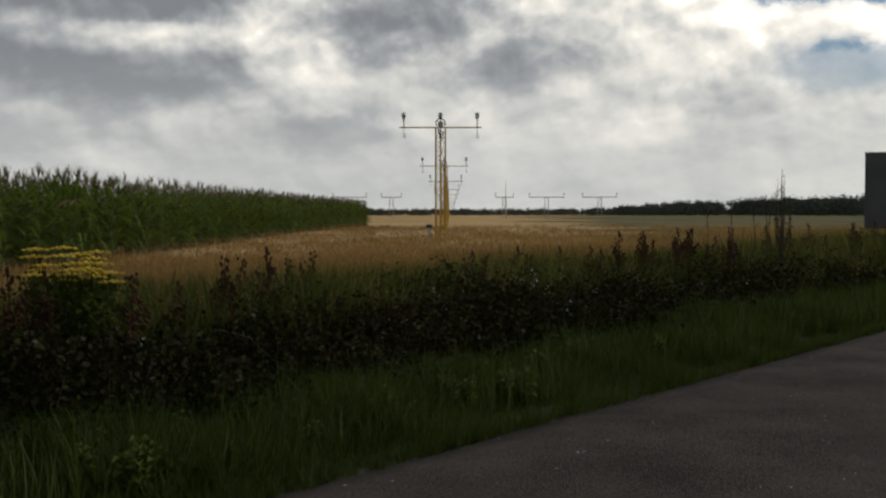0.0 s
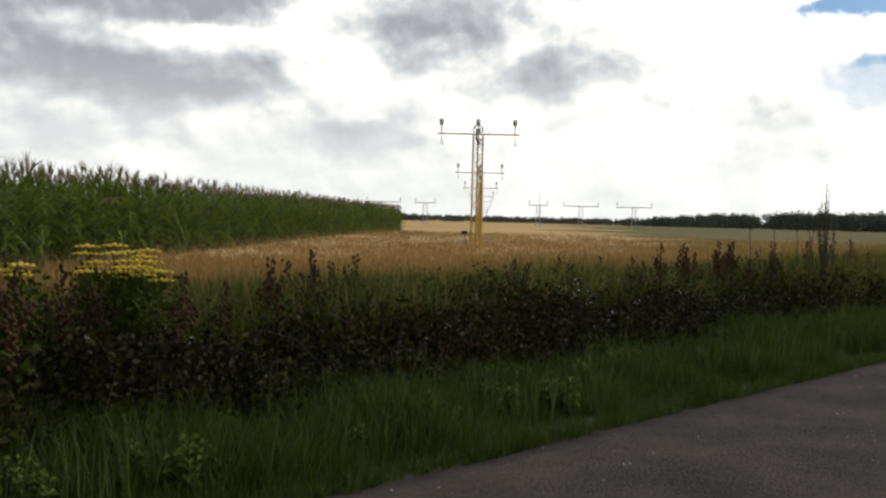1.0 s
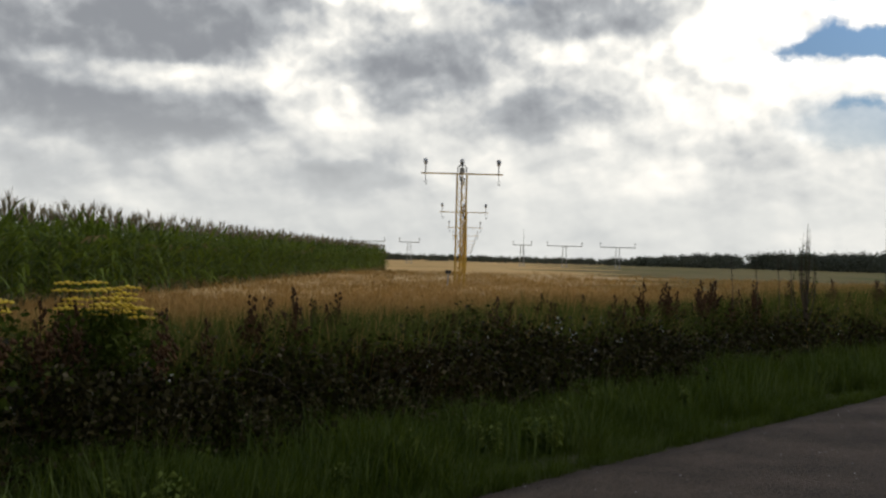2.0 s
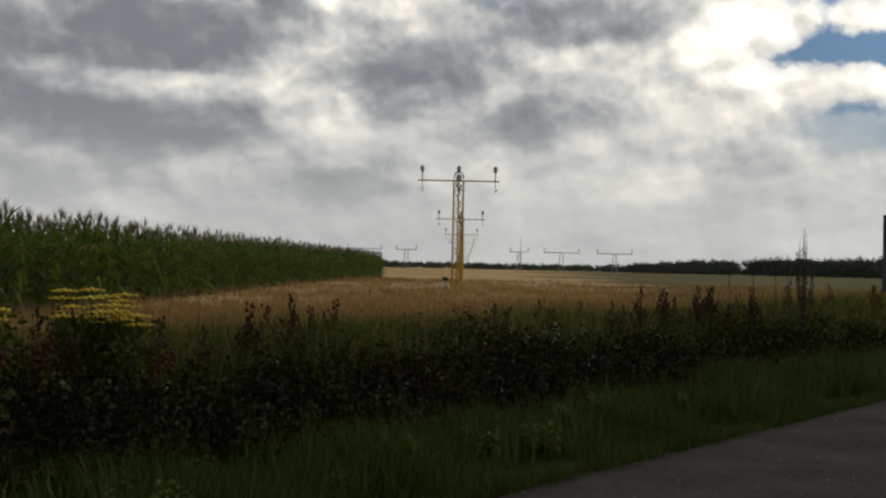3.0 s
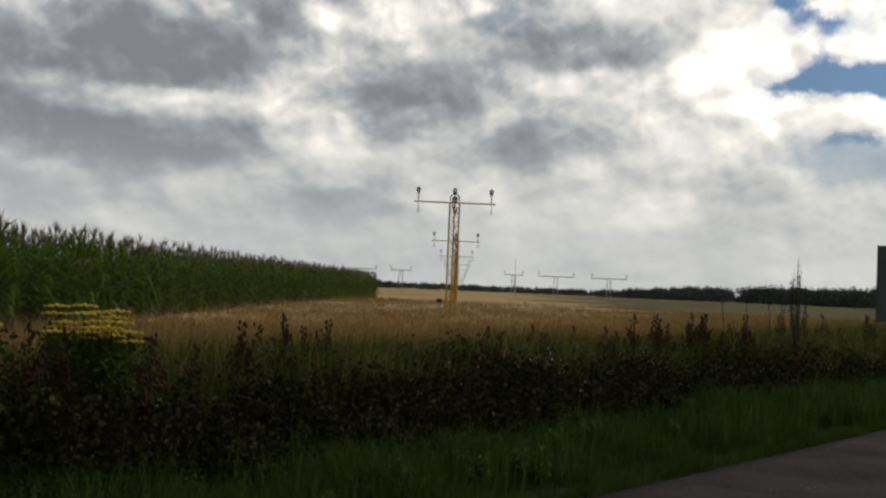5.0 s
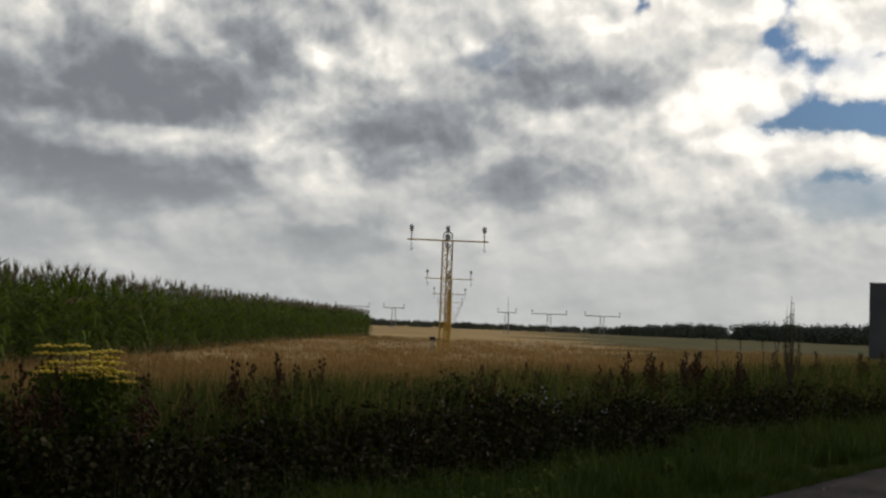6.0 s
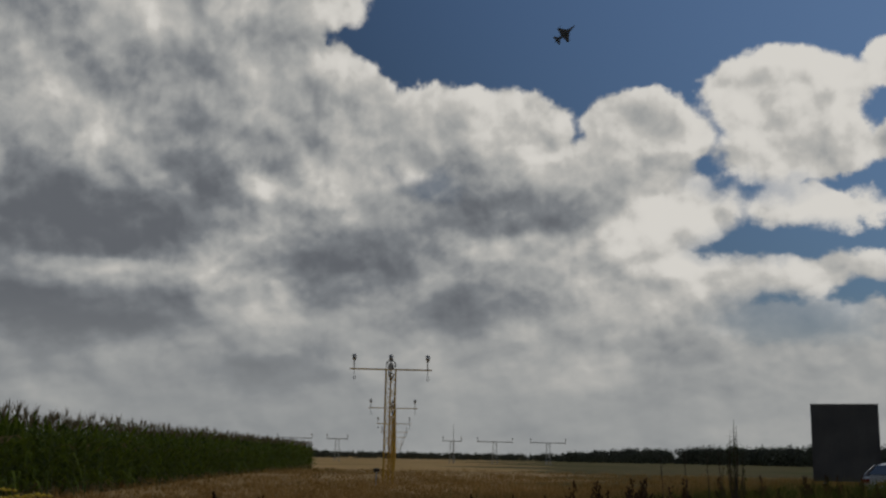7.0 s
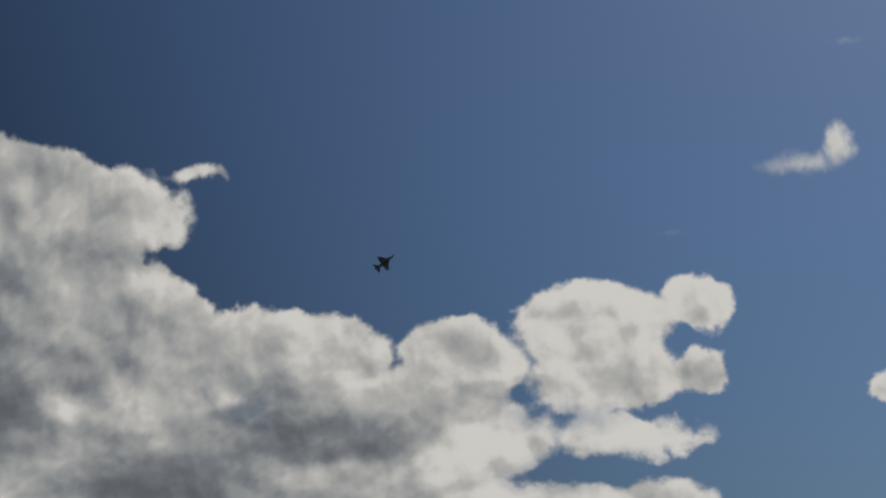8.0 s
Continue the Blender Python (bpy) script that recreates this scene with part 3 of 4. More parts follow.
# bare arching shoots in the hedge
bm = bmesh.new()
for _ in range(170):
    s0, n0 = rng.uniform(-7, 16), rng.uniform(5.9, 7.0)
    a, b = rng.normal(0, .3), rng.normal(-0.1, .2)
    h = rng.uniform(0.4, 0.85)
    tube(bm, [along(s0 + a * f, n0 + b * f, h * (1.9 * f - 0.95 * f * f) + rng.normal(0, .015)) for f in (0, .3, .6, .9, 1.25, 1.55)], [0.004, 0.004, 0.003, 0.003, 0.002, 0.001], 3)
tagged(part("bramble_stems", bm, TWIG), "thin brown arching bramble shoots in the hedge", "stems", kind="stuff")

# green shoots standing out of the top of the hedge
shoots = [leaf_spray(20, 0.075, 0.036, (0, 0, 0, 1)) for _ in range(5)]
p, s, n = strip(-9, 34, 6.2, 7.7, 5200)
z = hedge_top(s) * rng.uniform(0.75, 1.0, len(s)) + 0.22 * rng.random(len(s)) ** 1.6 * (0.6 + fbm(s, n, 0.8))
ok = fbm(s, n, 1.6) > -0.12
scatter("hedge_shoots", shoots, np.c_[p[:, :2], z, rng.uniform(0.7, 1.3, len(s))][ok], [BRAMBLE_GREEN, DOCK], "dark green leafy shoots on top of the bramble hedge", "hedge")

# pale withered leaves and thin dry stems on the face of the hedge
withered = [leaf_spray(4, 0.022, 0.026) for _ in range(4)]
p, s, n = strip(-8, 20, 5.5, 6.3, 900)
z = hedge_top(s) * rng.uniform(0.15, 1.05, len(s)) * (0.45 + 0.55 * np.clip((n - 5.45) / 0.5, 0, 1))
ok = fbm(s, z * 3, 1.1) > -0.05
scatter("withered_leaves", withered, np.c_[p[:, :2], z, rng.uniform(0.6, 1.4, len(s))][ok], [BRAMBLE_PALE], "pale withered leaves on the dark bramble hedge", "leaves")
bm = bmesh.new()
for _ in range(230):
    s0, n0 = rng.uniform(-7, 14), rng.uniform(5.3, 6.1)
    h, a = rng.uniform(0.25, 0.6), rng.normal(0, .12)
    tube(bm, [along(s0, n0, 0), along(s0 + a * .4, n0 - .03, h * .6), along(s0 + a, n0 - .06, h)], [0.004, 0.003, 0.0015], 3)
    for k in range(4):
        f = rng.uniform(.4, 1)
        c, w = along(s0 + a * f, n0 - .05 * f, h * f), rng.normal(0, .02, 2)
        bm.faces.new([bm.verts.new(c), bm.verts.new(c + Vector((w[0], w[1], .018))), bm.verts.new(c + Vector((w[0] * 2, w[1] * 2, .004)))])
tagged(part("dry_stems", bm, BRAMBLE_PALE), "thin pale dry weed stems in front of the hedge", "stems", kind="stuff")

# green weeds and grass on top of and behind the hedge
meadow = [tuft(16, 0.85, 0.018, 0.08, 0.45, (0.0, 0.0, 0.05, 0.1, 0.25)[_]) for _ in range(5)]
p, s, n = strip(-10, 12, 6.5, 8.2, 5600)
scatter("hedge_grass", meadow, np.c_[p[:, :2], np.full(len(s), -0.03), rng.uniform(0.85, 1.25, len(s)) + 0.30 * fbm(s, n, 0.5)], [MEADOW, STRAW], "green grass growing through the back of the hedge", "grass", tilt=0.12)
p, s, n = strip(12, 90, 6.5, 8.2, 8500)
scatter("hedge_grass", meadow, np.c_[p[:, :2], np.full(len(s), -0.03), np.interp(s, [12, 20], [1.1, 1.35]) * rng.uniform(0.75, 1.1, len(s)) + 0.25 * fbm(s, n, 0.4)], [MEADOW, STRAW], "green grass growing through the back of the hedge", "grass", tilt=0.12)
p, s, n = strip(15, 70, 5.95, 6.7, 1500)
scatter("hedge_grass", meadow, np.c_[p[:, :2], np.full(len(s), -0.03), rng.uniform(0.65, 1.05, len(s))], [MEADOW, STRAW], "green and straw-coloured grass growing through the hedge", "grass", tilt=0.15)
p, s, n = strip(-15, 110, 13.8, 17.0, 6000)
scatter("meadow_grass", meadow, np.c_[p[:, :2], np.full(len(s), -0.03), rng.uniform(0.3, 0.62, len(s))], [MEADOW, STRAW], "green verge grass beyond the far road", "grass", tilt=0.15)

# ---- dry grass field ----


def straw_tuft(count, h):
    pieces = []
    for _ in range(count):
        L, turn, b = h * rng.uniform(.6, 1.1), rng.uniform(0, math.tau), (rng.normal(0, .12), rng.normal(0, .12))
        lean = rng.uniform(.05, .35)
        pieces.append(blade(L, 0.014, lean, turn, b, 2))
        if rng.random() < .6:
            x, y = b[0] + math.cos(turn) * lean * L * .8, b[1] + math.sin(turn) * lean * L * .8
            pieces.append(([(x - .018, y, L * .8), (x + .018, y, L * .8), (x + .01, y + .01, L * 1.05)], [(0, 1, 2)], [0]))
    return merge(pieces)


straws = [straw_tuft(16, 0.95) for _ in range(6)]
rad = 16 + 64 * rng.random(26000) ** 1.4
az = rng.uniform(radians(-34), radians(48), len(rad))
p = np.stack([np.sin(az) * rad, np.cos(az) * rad, np.zeros(len(rad))], 1)
nn = p[:, 0] * N.x + p[:, 1] * N.y
corn_x = -8.6 + 0.018 * (p[:, 1] - 18)
keep = (nn > 15.6) & ~((p[:, 0] < corn_x - 0.3) & (nn > 18.6))
p = p[keep]
tall = np.interp(rad[keep], [16, 26, 45, 80], [0.52, 0.50, 0.58, 0.52]) * rng.uniform(0.6, 1.2, len(p)) * (1 + 0.35 * fbm(p[:, 0], p[:, 1], 0.25))
scatter("dry_grass", straws, np.c_[p[:, :2], np.full(len(p), -0.03), np.full(len(p), 0.85) * (1 + rad[keep] / 130), tall / (1 + rad[keep] / 130)], [STRAW], "tall golden dry grass in the field", "grass", tilt=0.1)

# closed top of the grass farther off
bm = bmesh.new()
grid, gn = {}, [19, 23, 28, 34, 42, 52, 65, 82, 105, 135, 175, 225, 290, 380]
gs = list(range(-150, 421, 6))


def cut_or_rough(q, n):
    """0: standing dry grass; 1: stubble behind the masts, sunlight in its colour; 2: rough greenish field to the side.
    """
    if q.x > 0.16 * q.y + 5 * noise.noise(q * 0.05):
        return 2
    return int(n >= 52)


def canopy(n):
    """Height of the closed grass: standing near the mast, cut short beyond."""
    return float(np.interp(n, [19, 34, 48, 58], [0.18, 0.30, 0.32, 0.08]))



for i, s in enumerate(gs):
    for j, n in enumerate(gn):
        q = along(s, n)
        grid[i, j] = bm.verts.new((q.x, q.y, canopy(n) + 0.07 * noise.noise(q * 0.07) + 0.05 * noise.noise(q * 0.4) if j else 0.0))
for i in range(len(gs) - 1):
    for j in range(len(gn) - 1):
        bm.faces.new((grid[i, j], grid[i + 1, j], grid[i + 1, j + 1], grid[i, j + 1])).material_index = cut_or_rough(along(gs[i], gn[j]), gn[j])
bmesh.ops.recalc_face_normals(bm, faces=bm.faces)
tagged(part("dry_grass_canopy", bm, [STRAW_SHEET, SUNLIT_STUBBLE, ROUGH_FIELD], smooth=True), "golden dry grass and stubble with painted sunlight covering the flat field", "grass", kind="stuff")

# ---- maize field ----


def maize(h):
    pieces = []
    for k in range(3):
        a = k * math.tau / 3
        pieces.append(([(math.cos(a) * .014, math.sin(a) * .014, 0), (math.cos(a + 2.09) * .014, math.sin(a + 2.09) * .014, 0), (0, 0, h)], [(0, 1, 2)], [1]))
    turn = rng.uniform(0, math.tau)
    for k in range(11):
        z = h * (0.10 + 0.069 * k)
        L = rng.uniform(0.55, 0.85) * (1 - 0.35 * abs(k - 5) / 6)
        t = turn + (k % 2) * math.pi + rng.normal(0, .35)
        c, s = math.cos(t), math.sin(t)
        w = rng.uniform(.03, .045)
        rise, fall = rng.uniform(.38, .62) + .01 * k, rng.uniform(.25, .95) - .02 * k
        v = []
        for i, f in enumerate((0, .35, .7)):
            x, zz = f * L * .8, z + L * (rise * f * 1.6 - fall * f * f * 1.7)
            ww = w * (0.6, 1, .7)[i]
            v += [(c * x - s * ww, s * x + c * ww, zz), (c * x + s * ww, s * x - c * ww, zz + .015)]
        v += [(c * L * .95, s * L * .95, z + L * (rise * 1.6 - fall * 1.75))]
        pieces.append((v, [(0, 1, 3), (0, 3, 2), (2, 3, 5), (2, 5, 4), (4, 5, 6)], [3 if k < 2 or rng.random() < .04 else 0] * 5))
    for k in range(7):
        t, l = rng.uniform(0, math.tau), rng.uniform(.18, .30)
        o = 0.0 if k == 0 else l * rng.uniform(.15, .45)
        x, y = math.cos(t) * o, math.sin(t) * o
        pieces.append(([(-.012, .006, h * .93), (.012, -.006, h * .93), (x, y, h * .93 + l)], [(0, 1, 2)], [2]))
    return merge(pieces)


stalks = [maize(2.29) for _ in range(9)]
spots = []
for row in range(0, 16):
    y = 10.0
    while y < 97:
        x = -8.5 + 0.020 * (y - 18) - 0.7 * row
        if x * N.x + y * N.y > 18.4 and (row < 9 or y < 45):
            spots.append((x + rng.normal(0, .08), y + rng.normal(0, .05), -0.03, rng.uniform(.92, 1.08)))
        y += rng.uniform(.16, .26) * (1 + row * 0.05)
for row in range(0, 7):
    for k in range(150):
        q = along(-3.5 - k * 0.2, 18.4 + 0.7 * row)
        if q.x < -8.6 + 0.018 * (q.y - 18) - 11:
            spots.append((q.x, q.y, -0.03, rng.uniform(.92, 1.08)))
for row in range(40):
    for k in range(14):
        spots.append((-8.6 + 1.42 - 0.7 * row + rng.normal(0, .1), 97 - 0.25 * k * 2, -0.03, rng.uniform(.92, 1.08)))
scatter("maize_field", stalks, spots, [CORN_LEAF, CORN_STEM, TASSEL, CORN_DRY], "tall green maize crop with brown tassels", "maize")

# ---- approach light masts ----


def lamp(parent, x, z, scale=1.0):
    bm = bmesh.new()
    tube(bm, [(x, 0, z - .02), (x, 0, z + .36)], 0.025, 6)
    stem = part("lamp_stem", bm, STEEL, parent)
    bm = bmesh.new()
    tube(bm, [(x, .05, z + .34), (x, .03, z + .40), (x, -.02, z + .48), (x, -.08, z + .54), (x, -.1, z + .55)], [.035, .07, .095, .10, .085], 10)
    part("lamp_head", bm, LAMP, stem, "round metal approach lamp", smooth=True)
    bm = bmesh.new()
    loop = [(x, 0, z - .02), (x + .01, 0, z - .25)] + [(x + .045 * math.sin(a) + .02, 0, z - .36 + .1 * math.cos(a)) for a in (0.3, 1.2, 2.1, 3.1, 4.1, 5.0, 5.8)]
    tube(bm, loop, 0.012, 5)
    part("cable_loop", bm, BLACK, stem, "dangling black cable loop")


def light_mast(height):
    m = empty("approach_light_mast", label="yellow lattice mast with three approach lamps", category="light mast", group="approach light masts")
    w = 0.2
    for x, y in ((-w, -.12), (w, -.12), (0, .22)):
        bm = bmesh.new()
        tube(bm, [(x, y, 0), (x, y, height)], 0.034, 6)
        part("leg", bm, YELLOW, m)
    feet = [(-w, -.12), (w, -.12), (0, .22)]
    for side in range(3):
        (x0, y0), (x1, y1) = feet[side], feet[(side + 1) % 3]
        bm = bmesh.new()
        n = 17
        for i in range(n):
            z0, z1 = .1 + (height - .25) * i / n, .1 + (height - .25) * (i + 1) / n
            tube(bm, [(x0, y0, z0), (x1, y1, z1)] if i % 2 else [(x1, y1, z0), (x0, y0, z1)], .013, 4)
            if i % 2 == 0:
                tube(bm, [(x0, y0, z0), (x1, y1, z0)], .011, 4)
        part("lattice", bm, YELLOW, m)
    bm = bmesh.new()
    box(bm, (0, -.02, height), (3.4, .07, .055), .008)
    part("crossbar", bm, YELLOW, m)
    bm = bmesh.new()
    ring = [(.19 * math.cos(a), -.06, height + .17 + .2 * math.sin(a)) for a in np.linspace(-.5, math.pi + .5, 12)]
    tube(bm, ring, .028, 6)
    part("hoop", bm, BLACK, m, "dark rounded hoop at the mast head")
    bm = bmesh.new()
    box(bm, (0, -.05, height + .13), (.22, .16, .24), .03)
    part("junction_box", bm, STEEL, m, "grey junction box")
    bm = bmesh.new()
    tube(bm, [(-.1, -.15, height - .04), (-.05, -.17, height - .3), (.06, -.17, height - .38), (.1, -.16, height - .2), (0, -.16, height - .12), (-.04, -.17, height - .45)], .028, 5)
    part("cable", bm, BLACK, m, "bunched black cables")
    for x in (-1.52, 0, 1.52):
        lamp(m, x, height)
    return m


for k in range(13):
    d = 44.4 + 30 * k
    mast = light_mast(4.94 - 0.33 * k ** 0.75)
    mast.matrix_world = pose(-0.05 + 0.0064 * 30 * k, d, -0.03)


def t_mast(x, d, width, height):
    m = empty("crossbar_light_mast", label="wide grey T-shaped approach light mast", category="light mast", group="T-shaped light masts")
    for sx_ in (-.35, .35):
        bm = bmesh.new()
        tube(bm, [(sx_ * 1.25, 0, 0), (sx_ * .8, 0, height)], .06, 5)
        part("leg", bm, STEEL, m)
    bm = bmesh.new()
    for i in range(7):
        z0, z1 = height * i / 7, height * (i + 1) / 7
        tube(bm, [(-.4, 0, z0), (.4, 0, z1)] if i % 2 else [(.4, 0, z0), (-.4, 0, z1)], .025, 4)
    part("lattice", bm, STEEL, m)
    bm = bmesh.new()
    box(bm, (0, 0, height), (width, .12, .14), .02)
    part("crossbar", bm, STEEL, m)
    for i in (-.5, .5):
        bm = bmesh.new()
        tube(bm, [(width * i * .97, 0, height - .1), (width * i * .97, 0, height + .4), (width * i * .97, -.05, height + .6), (width * i * .97, -.1, height + .7)], [.04, .04, .13, .1], 6)
        part("lamp", bm, STEEL, m)
    m.matrix_world = pose(x, d, -0.03)
    return m


for a0, a1 in ((-5.9, -4.05), (-3.3, -2.2), (2.8, 3.8), (4.6, 6.5), (7.4, 9.3)):
    mid, half = (a0 + a1) / 2, (a1 - a0) / 2
    t_mast(190 * math.tan(radians(mid)), 190, 2 * 190 * math.tan(radians(half)), 3.95)

# ---- far woods ----
sprig = [leaf_spray(110, 0.33, 0.34) for _ in range(6)]
trees = []
for _ in range(1300):
    a = rng.uniform(-12, 48)
    grow = np.interp(a, [-12, 6, 9, 12, 20, 30, 48], [2.4, 2.3, 2.8, 4.4, 6.0, 6.6, 7.0]) * rng.uniform(.72, 1.02)
    gapped = abs(a - 15.0) < .35
    d = rng.uniform(330, 420)
    if gapped:
        grow *= .5
    for k in range(3):
        trees.append((d * math.sin(radians(a)) + rng.normal(0, 1.2), d * math.cos(radians(a)), grow * (.3 + .25 * k), grow * .42 * (1.15 - .15 * k)))
scatter("far_wood", sprig, trees, [WOOD_HAZY], "distant row of trees on the horizon with haze in their colour", "woods")

# ---- dark board beyond the road ----
sign = empty("sign_board", pose(60 * math.sin(radians(23.15)), 60 * math.cos(radians(23.15)), 0, 0, 0, -23.15), label="large dark grey sheet-metal board on posts", category="sign board")
bm = bmesh.new()
box(bm, (0, 0, 2.5), (3.3, .05, 3.95), .01)
panel = part("panel", bm, BOARD, sign)
for k in range(12):
    bm = bmesh.new()
    box(bm, (-1.5 + k * .2727, -.04, 2.5), (.07, .035, 3.9), .01)
    part("rib", bm, BOARD, panel)
for x in (-1.63, 1.63):
    bm = bmesh.new()
    box(bm, (x, -.03, 2.5), (.06, .12, 3.98), .01)
    part("edge_trim", bm, BOARD, panel)
bm = bmesh.new()
box(bm, (0, -.03, 4.47), (3.36, .14, .06), .01)
part("top_trim", bm, STEEL, panel)
for x in (-1.1, 1.1):
    bm = bmesh.new()
    tube(bm, [(x, .12, -.1), (x, .12, 4.3)], .07, 8)
    part("post", bm, STEEL, sign)

# ---- junction box beside the first mast ----
jb = empty("cable_box", pose(-.52, 44.0, -.03), label="small dark cable box on a short post", category="cable box")
bm = bmesh.new()
box(bm, (0, 0, .86), (.24, .16, .14), .02)
part("box", bm, BLACK, jb)
bm = bmesh.new()
tube(bm, [(0, 0, 0), (0, 0, .85)], .03, 6)
part("post", bm, STEEL, jb)

# ---- thin aerial beside a far mast ----
aer = empty("aerial", pose(190 * math.tan(radians(3.45)), 195, -.03), label="thin grey aerial pole in the field", category="aerial")
bm = bmesh.new()
tube(bm, [(0, 0, 0), (0, 0, 4), (0, 0, 7.0)], [.06, .05, .02], 5)
part("pole", bm, STEEL, aer)
bm = bmesh.new()
tube(bm, [(-.25, 0, 5.6), (.25, 0, 5.6)], .02, 4)
part("crosspiece", bm, STEEL, aer)

# ---- car on the far road ----


def loft(rings, close=True):
    bm = bmesh.new()
    made = [[bm.verts.new(p) for p in r] for r in rings]
    for r0, r1 in zip(made, made[1:]):
        for k in range(len(r0) - 1):
            bm.faces.new((r0[k], r0[k + 1], r1[k + 1], r1[k]))
    if close:
        bm.faces.new(made[0])
        bm.faces.new(made[-1][::-1])
    bmesh.ops.recalc_face_normals(bm, faces=bm.faces)
    return bm


def mirrored(half):
    """A ring from its points on one side, from the bottom up."""
    return [(x, -y, z) for x, y, z in half] + [(x, y, z) for x, y, z in reversed(half)]


def sheet(points, thick, out):
    """A thin curved-edge pane from its outline, thickened along out."""
    bm = bmesh.new()
    f = bm.faces.new([bm.verts.new(p) for p in points])
    top = bmesh.ops.extrude_face_region(bm, geom=[f])
    bmesh.ops.translate(bm, vec=Vector(out) * thick, verts=[g for g in top["geom"] if isinstance(g, bmesh.types.BMVert)])
    bmesh.ops.recalc_face_normals(bm, faces=bm.faces)
    return bm


def car():
    c = empty("car", label="silver five-door hatchback car driving along the far road", category="car")
    # station, half width, belt height, sill height
    stations = [(-2.12, .70, .70, .42), (-2.08, .78, .92, .30), (-1.85, .82, .98, .24), (-1.2, .845, .98, .20), (-.3, .85, .96, .19),
                (.7, .85, .94, .19), (1.15, .84, .92, .20), (1.6, .81, .84, .22), (1.95, .74, .72, .26), (2.12, .60, .58, .36)]
    rings = []
    for x, w, belt, sill in stations:
        mid = sill + (belt - sill) * .55
        rings.append(mirrored([(x, .001, sill), (x, w * .9, sill), (x, w * .985, sill + .1), (x, w, mid), (x, w * .985, belt - .07), (x, w * .93, belt), (x, .001, belt + .02)]))
    body = part("body", loft(rings), SILVER, c, smooth=True)
    # cabin: station, roof height, half width at the roof
    cab = [(-1.78, 1.00, .70), (-1.45, 1.17, .63), (-1.05, 1.33, .58), (-.6, 1.41, .555), (0, 1.43, .55), (.35, 1.405, .55), (.75, 1.20, .60), (1.18, .95, .70)]
    rings = [mirrored([(x, .78, .93), (x, (.78 * 1 + w * 2) / 3, .93 + (z - .93) * .75), (x, w, z - .03), (x, w * .8, z), (x, .001, z + .015)]) for x, z, w in cab]
    part("cabin", loft(rings, False), CABIN, c, "dark interior behind glass", smooth=True)
    rings = [[(x, -w - .015, z - .035), (x, -w * .8, z + .012), (x, 0, z + .028), (x, w * .8, z + .012), (x, w + .015, z - .035)] for x, z, w in cab[2:6]]
    part("roof", loft(rings, False), SILVER, c, smooth=True)
    up = Vector((-.45, 0, .9)).normalized()
    part("rear_window", sheet([(-1.74, -.62, 1.03), (-1.74, .62, 1.03), (-1.08, .53, 1.345), (-1.08, -.53, 1.345)], .012, up), GLASS, c)
    part("windscreen", sheet([(1.12, -.66, .99), (1.12, .66, .99), (.38, .52, 1.415), (.38, -.52, 1.415)], .012, (.5, 0, .86)), GLASS, c)
    for side in (-1, 1):
        def on(x, z, lift=.012):
            k = (z - .93) / .47
            return (x, side * (.785 + lift - .215 * k), z)
        out = (0, side, .4)
        part("side_window", sheet([on(-1.05, 1.0), on(-.22, 1.0), on(-.26, 1.345), on(-.72, 1.345)], .008, out), GLASS, c)
        part("side_window", sheet([on(-.14, 1.0), on(.86, .99), on(.36, 1.345), on(-.18, 1.345)], .008, out), GLASS, c)
        part("rear_pillar", sheet([on(-1.80, .99), on(-1.07, .985), on(-.74, 1.36), on(-1.08, 1.35), on(-1.45, 1.19)], .012, out), SILVER, c)
        part("centre_pillar", sheet([on(-.21, .99), on(-.15, .99), on(-.19, 1.36), on(-.25, 1.36)], .010, out), CABIN, c)
        part("front_pillar", sheet([on(.87, .985), on(1.16, .965), on(.44, 1.40), on(.37, 1.36)], .010, out), SILVER, c)
        bm = bmesh.new()
        box(bm, (-2.03, side * .64, .80), (.16, .30, .20), .03)
        part("tail_lamp", bm, TAIL_RED, body, "dark red tail lamp")
        bm = bmesh.new()
        box(bm, (.78, side * .93, 1.0), (.1, .18, .12), .03)
        part("wing_mirror", bm, BLACK, c)
        bm = bmesh.new()
        box(bm, (1.96, side * .56, .68), (.2, .3, .13), .03)
        part("headlamp", bm, GLASS, body)
        for x in (-1.3, 1.28):
            bm = bmesh.new()
            tube(bm, [(x, side * .66, .31), (x, side * .68, .31), (x, side * .83, .31), (x, side * .85, .31)], [.27, .305, .305, .27], 24)
            wheel = part("wheel", bm, BLACK, c)
            bm = bmesh.new()
            tube(bm, [(x, side * .845, .31), (x, side * .86, .31)], [.2, .19], 16)
            part("rim", bm, STEEL, wheel)
        for x in (-.2, .9):
            bm = bmesh.new()
            box(bm, (x - .55, side * .855, .84), (.16, .03, .03), .008)
            part("door_handle", bm, BLACK, body)
    bm = bmesh.new()
    box(bm, (-2.10, 0, .46), (.16, 1.52, .24), .05)
    part("rear_bumper", bm, SILVER, c)
    bm = bmesh.new()
    box(bm, (2.06, 0, .40), (.2, 1.4, .24), .05)
    part("front_bumper", bm, SILVER, c)
    bm = bmesh.new()
    box(bm, (-2.125, 0, .76), (.02, .52, .11), .004)
    plate = part("number_plate", bm, PLATE, body, "yellow plate with dark bars")
    for k in range(6):
        bm = bmesh.new()
        box(bm, (-2.138, -.19 + k * .076, .76), (.004, .045, .065))
        part("bar", bm, BLACK, plate)
    bm = bmesh.new()
    box(bm, (-1.86, 0, 1.005), (.16, 1.1, .03), .01)
    part("spoiler", bm, SILVER, body)
    return c


